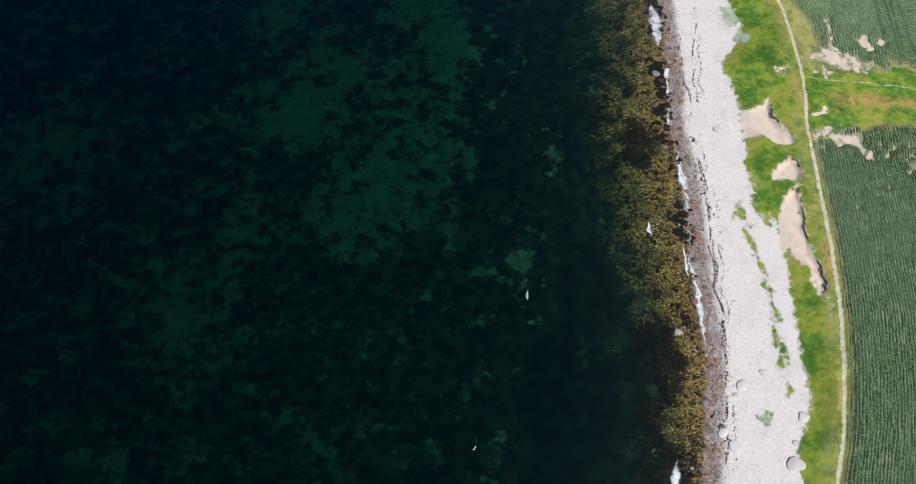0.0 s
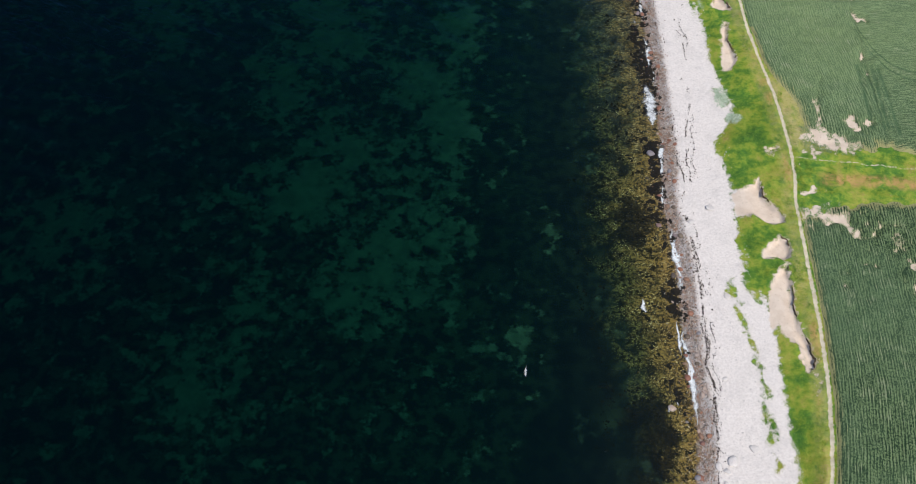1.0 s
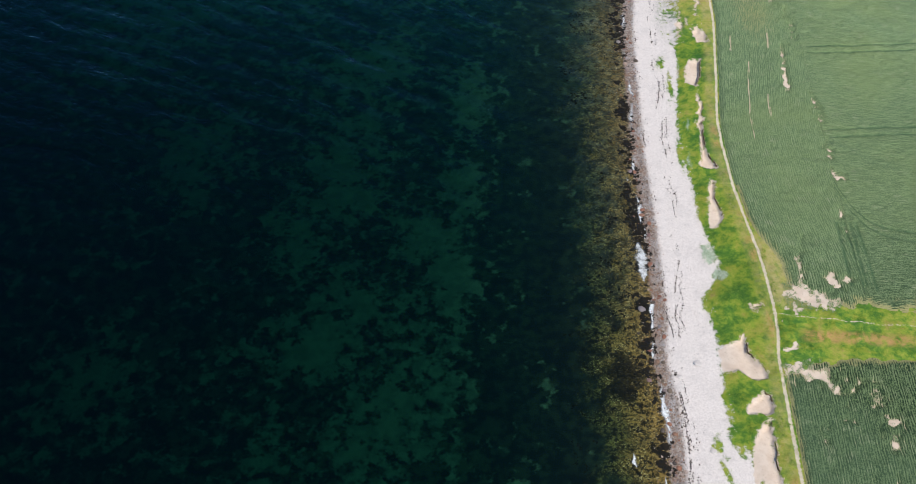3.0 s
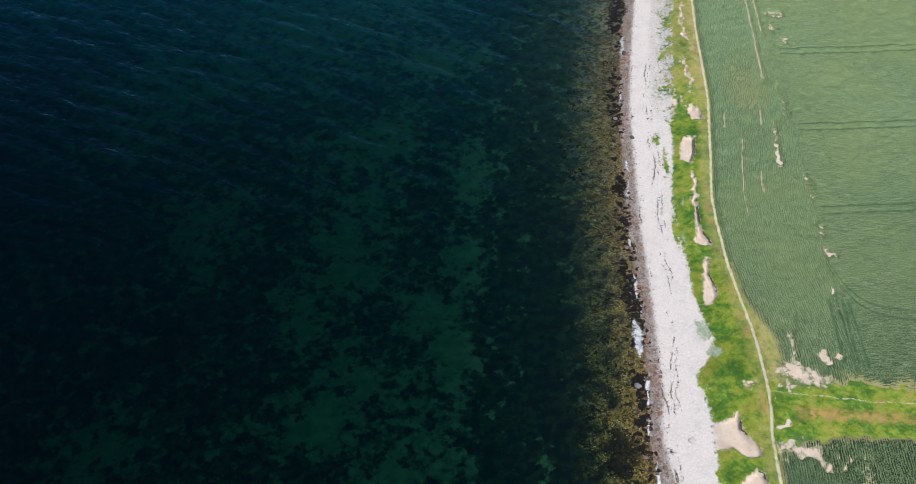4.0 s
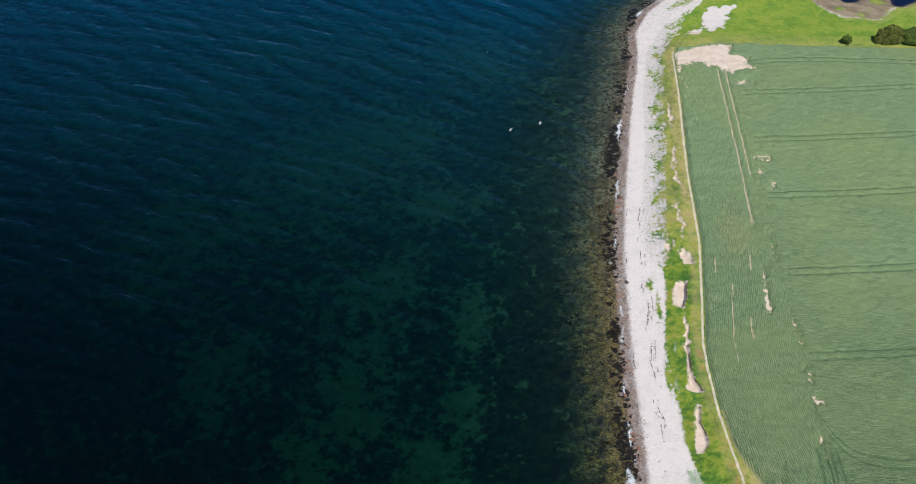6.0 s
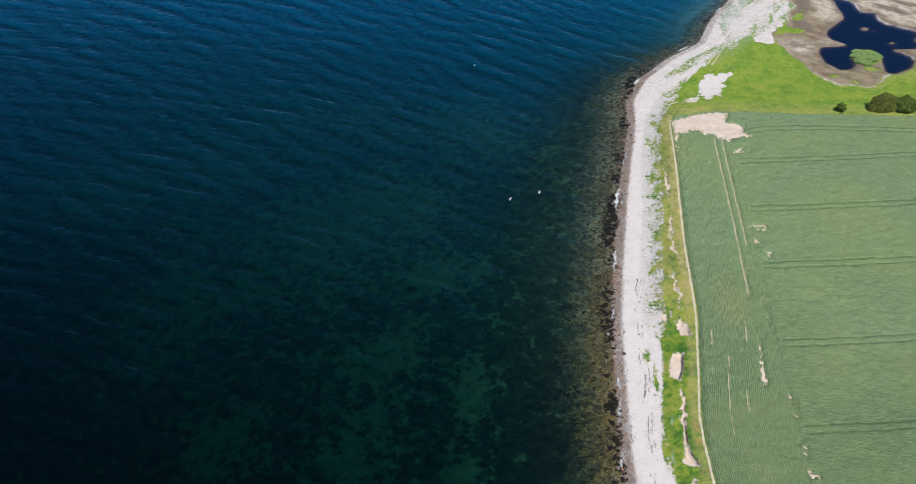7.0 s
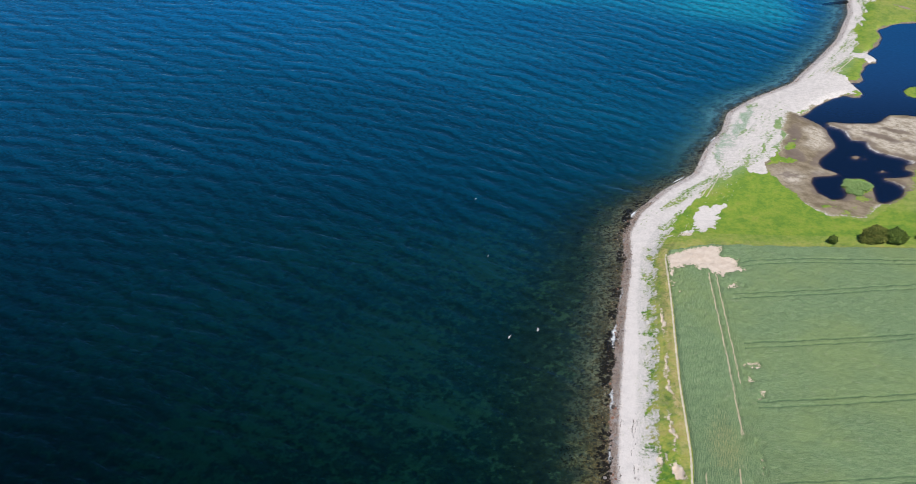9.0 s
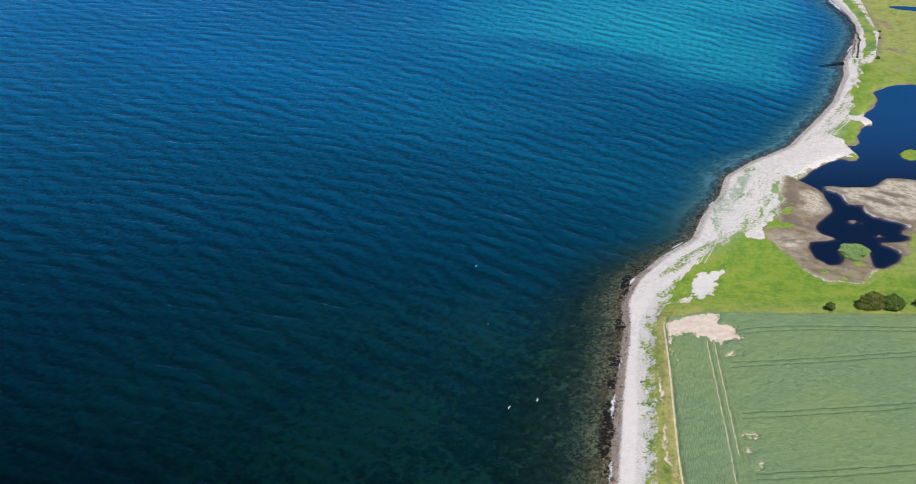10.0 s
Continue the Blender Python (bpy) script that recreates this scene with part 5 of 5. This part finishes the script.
keep = (corn(x, y) < 0.3) & (blobs(x, y, GAPS) < 0) & (np.abs(y - 110.4 - 0.5 * np.sin(x / 6)) > 0.35) & (rough_field(x, y, 1.5, 37) > -0.2)
blades("track_grass", x[keep], y[keep], 0.05 + 0.08 * rng.rand(keep.sum()), 0.10 + 0.10 * rng.rand(keep.sum()), 4, GRASS, rng, 1.0, "long grass on the farm track between fields", "grass")
n = 22000
y, x = 277 + 34 * rng.rand(n), 46 + 120 * rng.rand(n)
keep = (corn(x, y) < -0.2) & (x - inner_x(y) > 2) & (inside(x, y, MUD_RING) < -1) & (blobs(x, y, [(61.5, 293, 3.5, 6.6, -20), (66.5, 299.5, 1.6, 3.5, -40)]) < 0)
blades("meadow_grass", x[keep], y[keep], 0.03 + 0.04 * rng.rand(keep.sum()), 0.2 + 0.2 * rng.rand(keep.sum()), 3, GRASS, rng, 1.2, "short bright green meadow grass by the marsh", "grass")
n = 60000
x, y = 48 + 22 * rng.rand(n), np.where(rng.rand(n) < 0.55, 84 + 40 * rng.rand(n), 200 + 78 * rng.rand(n))
gap = failed(x, y)
keep = (corn(x, y) > -0.3) & (gap > -0.9) & (gap + 0.6 * rough_field(x, y, 0.9, 39) < 0.3)
blades("sparse_corn", x[keep], y[keep], 0.08 + 0.2 * rng.rand(keep.sum()), 0.08 + 0.10 * rng.rand(keep.sum()), 3, YOUNG, rng, 1.2, "sparse corn plants round bare earth", "crop")
bx, by = [], []
for cx0, cy0, ra, rb, turn in KALE[:2]:
    k = 120
    r, a = np.sqrt(rng.rand(k)), rng.rand(k) * 6.283
    bx.append(cx0 + r * np.cos(a) * ra * 1.1)
    by.append(cy0 + r * np.sin(a) * rb * 1.1)
bx, by = np.concatenate(bx), np.concatenate(by)
blades("sea_kale", bx, by, 0.1 + 0.1 * rng.rand(len(bx)), 0.25 + 0.15 * rng.rand(len(bx)), 5, SAGE, rng, 1.6, "pale grey-green sea kale on the shingle", "plant")
n = 9000
r, a = np.sqrt(rng.rand(n)), rng.rand(n) * 6.283
r *= 0.85 + 0.2 * np.sin(3 * a + 1) + 0.1 * np.sin(7 * a)
x, y = 112.8 + 5.0 * r * np.cos(a), 315.5 + 5.6 * r * np.sin(a)
blades("reeds", x, y, 0.2 + 0.3 * rng.rand(n), 0.22 + 0.15 * rng.rand(n), 5, REED, rng, 1.1, "pale green reed bed standing in the pond", "reeds")



# ---- shaded strips at the turf edge above the sand faces, and driftwood ----
def bank_edge(ring):
    """Dark strips landward of a sand face: soil with the turf's shadow line painted in."""
    p = np.array(ring, float)
    if np.sum(p[:, 0] * np.roll(p[:, 1], -1) - np.roll(p[:, 0], -1) * p[:, 1]) < 0:
        p = p[::-1]
    pts, out = [], []
    for a, b in zip(p, np.roll(p, -1, 0)):
        n = max(1, int(np.hypot(*(b - a)) / 0.3))
        way = (b - a) / np.hypot(*(b - a))
        for q in range(n):
            pts.append(a + (b - a) * q / n)
            out.append((way[1], -way[0]))
    pts, out = np.array(pts), np.array(out)
    reach = np.linspace(1.1, -1.1, 45)
    tx, ty = pts[:, 0:1] + out[:, 0:1] * reach, pts[:, 1:2] + out[:, 1:2] * reach
    first = np.argmax(sand_faces(tx, ty) > 0.05, 1)
    at = np.stack([tx[np.arange(len(pts)), first], ty[np.arange(len(pts)), first]], -1)
    lip, foot = at + out * 0.10, at - out * 0.07
    top = height(*(at + out * 0.5).T) + 0.05
    low = height(*(at - out * 0.5).T)
    low = low + 0.35 * (top - low)
    good = (out[:, 0] > 0.15) & (first > 0) & (top - low > 0.15) & (vnoise(at[:, 0], at[:, 1], 1.6, 57) > -0.1)
    verts, faces = [], []
    for k in range(len(pts)):
        jag = 0.06 * math.sin(k * 2.3) + 0.05 * math.sin(k * 5.1)
        verts += [(lip[k, 0] + jag, lip[k, 1], top[k] - 0.10), (at[k, 0] + jag, at[k, 1], top[k] + 0.02), (at[k, 0] + jag * 0.5, at[k, 1] + jag * 0.5, (top[k] + low[k]) / 2), (foot[k, 0], foot[k, 1], low[k])]
    for k in range(len(pts) - 1):
        if good[k] and good[k + 1] and np.hypot(*(at[k + 1] - at[k])) < 0.9:
            faces += [(4 * k + r, 4 * k + 4 + r, 4 * k + 5 + r, 4 * k + 1 + r) for r in range(3)]
    if len(faces) < 6:
        return
    me = bpy.data.meshes.new("bank_edge")
    me.from_pydata(verts, [], faces)
    me.materials.append(SHADED_SOIL)
    tagged(new("bank_edge", me), "dark strip of soil with painted shade above a sand face", "bank edge", kind="structure")


for ring in FACES + FACES_NORTH:
    bank_edge(ring)

bm = bmesh.new()
bmesh.ops.create_cone(bm, segments=8, radius1=0.13, radius2=0.07, depth=3.4, cap_ends=True)
bmesh.ops.bisect_edges(bm, edges=[e for e in bm.edges if abs(e.verts[0].co.z - e.verts[1].co.z) > 1], cuts=5)
for v in bm.verts:
    v.co.x += 0.08 * math.sin(v.co.z * 1.7)
me = bpy.data.meshes.new("driftwood")
bm.to_mesh(me)
bm.free()
me.materials.append(plain_material("bleached_wood", (0.50, 0.45, 0.39), (0.66, 0.61, 0.55), 5))
log = tagged(new("driftwood", me), "bleached grey driftwood pole lying on the grass", "driftwood")
log.matrix_world = pose(49.7, 281.6, float(height(np.array([49.7]), np.array([281.6]))[0]) + 0.12, 90, 0, -62)


# ---- bushes ----
def bush(x, y, lumps, leaves, label, seed, tint):
    """A bush: short limbs and a crown of leaf clusters on uneven lumps (dx, dy, height, radius)."""
    rng = np.random.RandomState(seed)
    z = float(height(np.array([x]), np.array([y]))[0])
    thing = tagged(new("bush"), label, "bush")
    thing.location = (x, y, z)
    for dx, dy, hz, r in lumps:
        bm = bmesh.new()
        bmesh.ops.create_cone(bm, segments=7, radius1=0.16, radius2=0.05, depth=hz, cap_ends=True)
        bmesh.ops.bisect_edges(bm, edges=[e for e in bm.edges if abs(e.verts[0].co.z - e.verts[1].co.z) > hz * 0.5], cuts=2)
        for v in bm.verts:
            v.co += Vector((dx * 0.6, dy * 0.6, 0)) * (v.co.z / hz + 0.5) + Vector((0.08 * math.sin(v.co.z * 3 + dx), 0.08 * math.cos(v.co.z * 4), hz / 2))
        me = bpy.data.meshes.new("limb")
        bm.to_mesh(me)
        bm.free()
        me.materials.append(BARK)
        limb = new("limb", me)
        limb.parent = thing
    total = sum(r * r for *_, r in lumps)
    for dx, dy, hz, r in lumps:
        k = int(leaves * r * r / total)
        u = rng.randn(k, 3)
        u /= np.linalg.norm(u, axis=1)[:, None]
        wob = 1 + 0.28 * np.sin(u[:, 0] * 5 + dx) * np.cos(u[:, 1] * 6 + u[:, 2] * 4 + dy)
        c = u * (r * wob * (0.62 + 0.42 * rng.rand(k) ** 0.5))[:, None] * np.array([1, 1, 0.8]) + np.array([dx, dy, hz])
        c[:, 2] = np.maximum(c[:, 2], 0.12)
        size = 0.10 + 0.16 * rng.rand(k)
        e1 = rng.randn(k, 3)
        e1 /= np.linalg.norm(e1, axis=1)[:, None]
        e2 = np.cross(e1, u + 0.6 * rng.randn(k, 3))
        e2 /= np.linalg.norm(e2, axis=1)[:, None] + 1e-9
        e1, e2 = e1 * size[:, None], e2 * size[:, None] * 0.6
        pts = np.stack([c - e1, c + e2, c + e1, c - e2], 1).reshape(-1, 3)
        q = np.arange(k)[:, None] * 4
        tri = np.concatenate([q + [0, 1, 2], q + [0, 2, 3]])
        crown = new("crown", soup("crown", pts, tri, tint, False))
        crown.parent = thing
    return thing


GOLD_LEAF = plain_material("golden_leaves", (0.060, 0.100, 0.016), (0.27, 0.27, 0.065), 0.6)
bush(109.6, 281.6, [(-2.6, -0.5, 1.1, 1.5), (-1.4, 0.5, 2.3, 1.8), (0.3, 0.7, 3.0, 2.1), (1.9, 0.5, 2.9, 2.0), (0.9, -0.9, 1.7, 1.8), (-0.9, -1.1, 1.2, 1.5), (2.6, -0.7, 1.5, 1.5)], 11000, "broad rounded golden-green hawthorn at the field edge", 1, GOLD_LEAF)
bush(115.4, 281.4, [(-1.0, 0.3, 2.4, 1.8), (0.5, 0.4, 2.6, 1.9), (1.9, 0.1, 2.1, 1.8), (3.1, 0.3, 1.3, 1.4), (0.9, -1.0, 1.2, 1.6), (-0.6, -1.0, 1.3, 1.4), (2.4, -0.8, 1.1, 1.3)], 11000, "dark green rounded bush beside a hawthorn at the field edge", 2, LEAF)
bush(97.6, 280.0, [(0, 0, 1.2, 1.35), (0.5, 0.1, 0.9, 1.0), (-0.5, -0.1, 1.0, 0.9)], 2200, "small dark round bush alone at the field edge", 3, LEAF)
bush(124.6, 283.0, [(0, 0, 1.3, 1.8), (2.0, 0.2, 1.6, 2.0)], 3000, "low dark green bush at the field edge", 4, LEAF)

for x, y, r, seed in ((162.6, 484.7, 0.75, 5), (170.0, 511.1, 0.5, 6), (172.2, 519.9, 0.5, 7)):
    bush(x, y, [(0, 0, 0.7 * r, r), (0.7 * r, 0.2, 0.5 * r, 0.7 * r)], 600, "small dark shrub in the meadow behind the beach", seed, LEAF)


# ---- foam ----
def foam(y0, y1, s0, wide, seed, lift=0.04, body=1.0):
    """A soft drift of foam on the water along the shore, thickest at its crest."""
    b, u = np.meshgrid(np.arange(y0, y1 + 0.1, 0.22 if y1 - y0 > 3 else 0.12), np.linspace(-1, 1, 13), indexing="ij")
    taper = np.clip(np.minimum(b - y0, y1 - b) / (0.35 * (y1 - y0)), 0.03, 1) ** 0.8
    mid = s0 + 0.45 * vnoise(b, b * 0 + seed, 2.4, seed) + 0.12 * vnoise(b, b * 0, 0.7, seed + 1)
    half = 0.5 * wide * taper * (0.9 + 0.5 * vnoise(b, b * 0, 1.6, seed + 4))
    x = shore_x(b) + mid + u * half - 0.1 * wide
    z = np.maximum(height(x, b), 0.02) + lift
    thick = (1 - np.abs(u) ** 1.5) * (0.35 + 0.65 * taper) + 0.25 * u * taper + 0.25 * vnoise(x, b, 0.8, seed + 2)
    return tagged(sheet("foam", x, b, z, dict(thick=np.clip(body * thick * (1 - np.abs(u) ** 6), 0, 1)), FOAM), "white broken foam of a small wave at the shore", "foam", kind="stuff")


for i, (y0, y1, s0, wide) in enumerate([(86.0, 98.5, 0.3, 1.3), (66.0, 82.0, 0.1, 1.2), (76.5, 82.0, -0.8, 0.5), (46.5, 51.6, -2.9, 0.9), (117.5, 127.5, -0.8, 1.9), (131.0, 139.0, -0.4, 1.1), (108.0, 115.5, 0.1, 0.9), (143.0, 149.0, 0.2, 1.0), (156.0, 164.5, 0.5, 1.6), (164.5, 171.0, 0.8, 1.4), (186.0, 193.5, 0.4, 1.4),
                                       (204.0, 215.0, 0.4, 1.7), (229.0, 241.0, -0.2, 2.4), (250.0, 258.0, 0.3, 1.4), (294.0, 300.0, -0.4, 2.0), (316.0, 322.0, -1.0, 2.4), (345.0, 350.0, -0.3, 1.8), (494.0, 506.0, -0.4, 2.6), (550.0, 575.0, -0.8, 3.6), (83.0, 85.5, -4.8, 0.8), (102.0, 106.5, 0.3, 0.8), (127.5, 131.0, -0.2, 0.6)]):
    foam(y0, y1, s0, wide * (1.25 if y0 < 130 else 0.85), 400 + 7 * i, 0.04, 1.0 if y0 < 115 else 0.75)
for i, (x, y, w) in enumerate([(9.2, 72.9, 1.1), (11.5, 236.6, 1.3), (4.4, 233.2, 1.2), (-9.2, 304.7, 1.1), (-3.9, 271.4, 0.9), (26.9, 142.0, 0.9), (3.0, 51.6, 0.5), (27.5, 68.3, 0.8), (28.5, 69.2, 0.5)]):
    foam(y - 0.9 * w, y + 0.9 * w, float(x - shore_x(y)), w * 0.75, 700 + 9 * i, 0.14, 0.55)
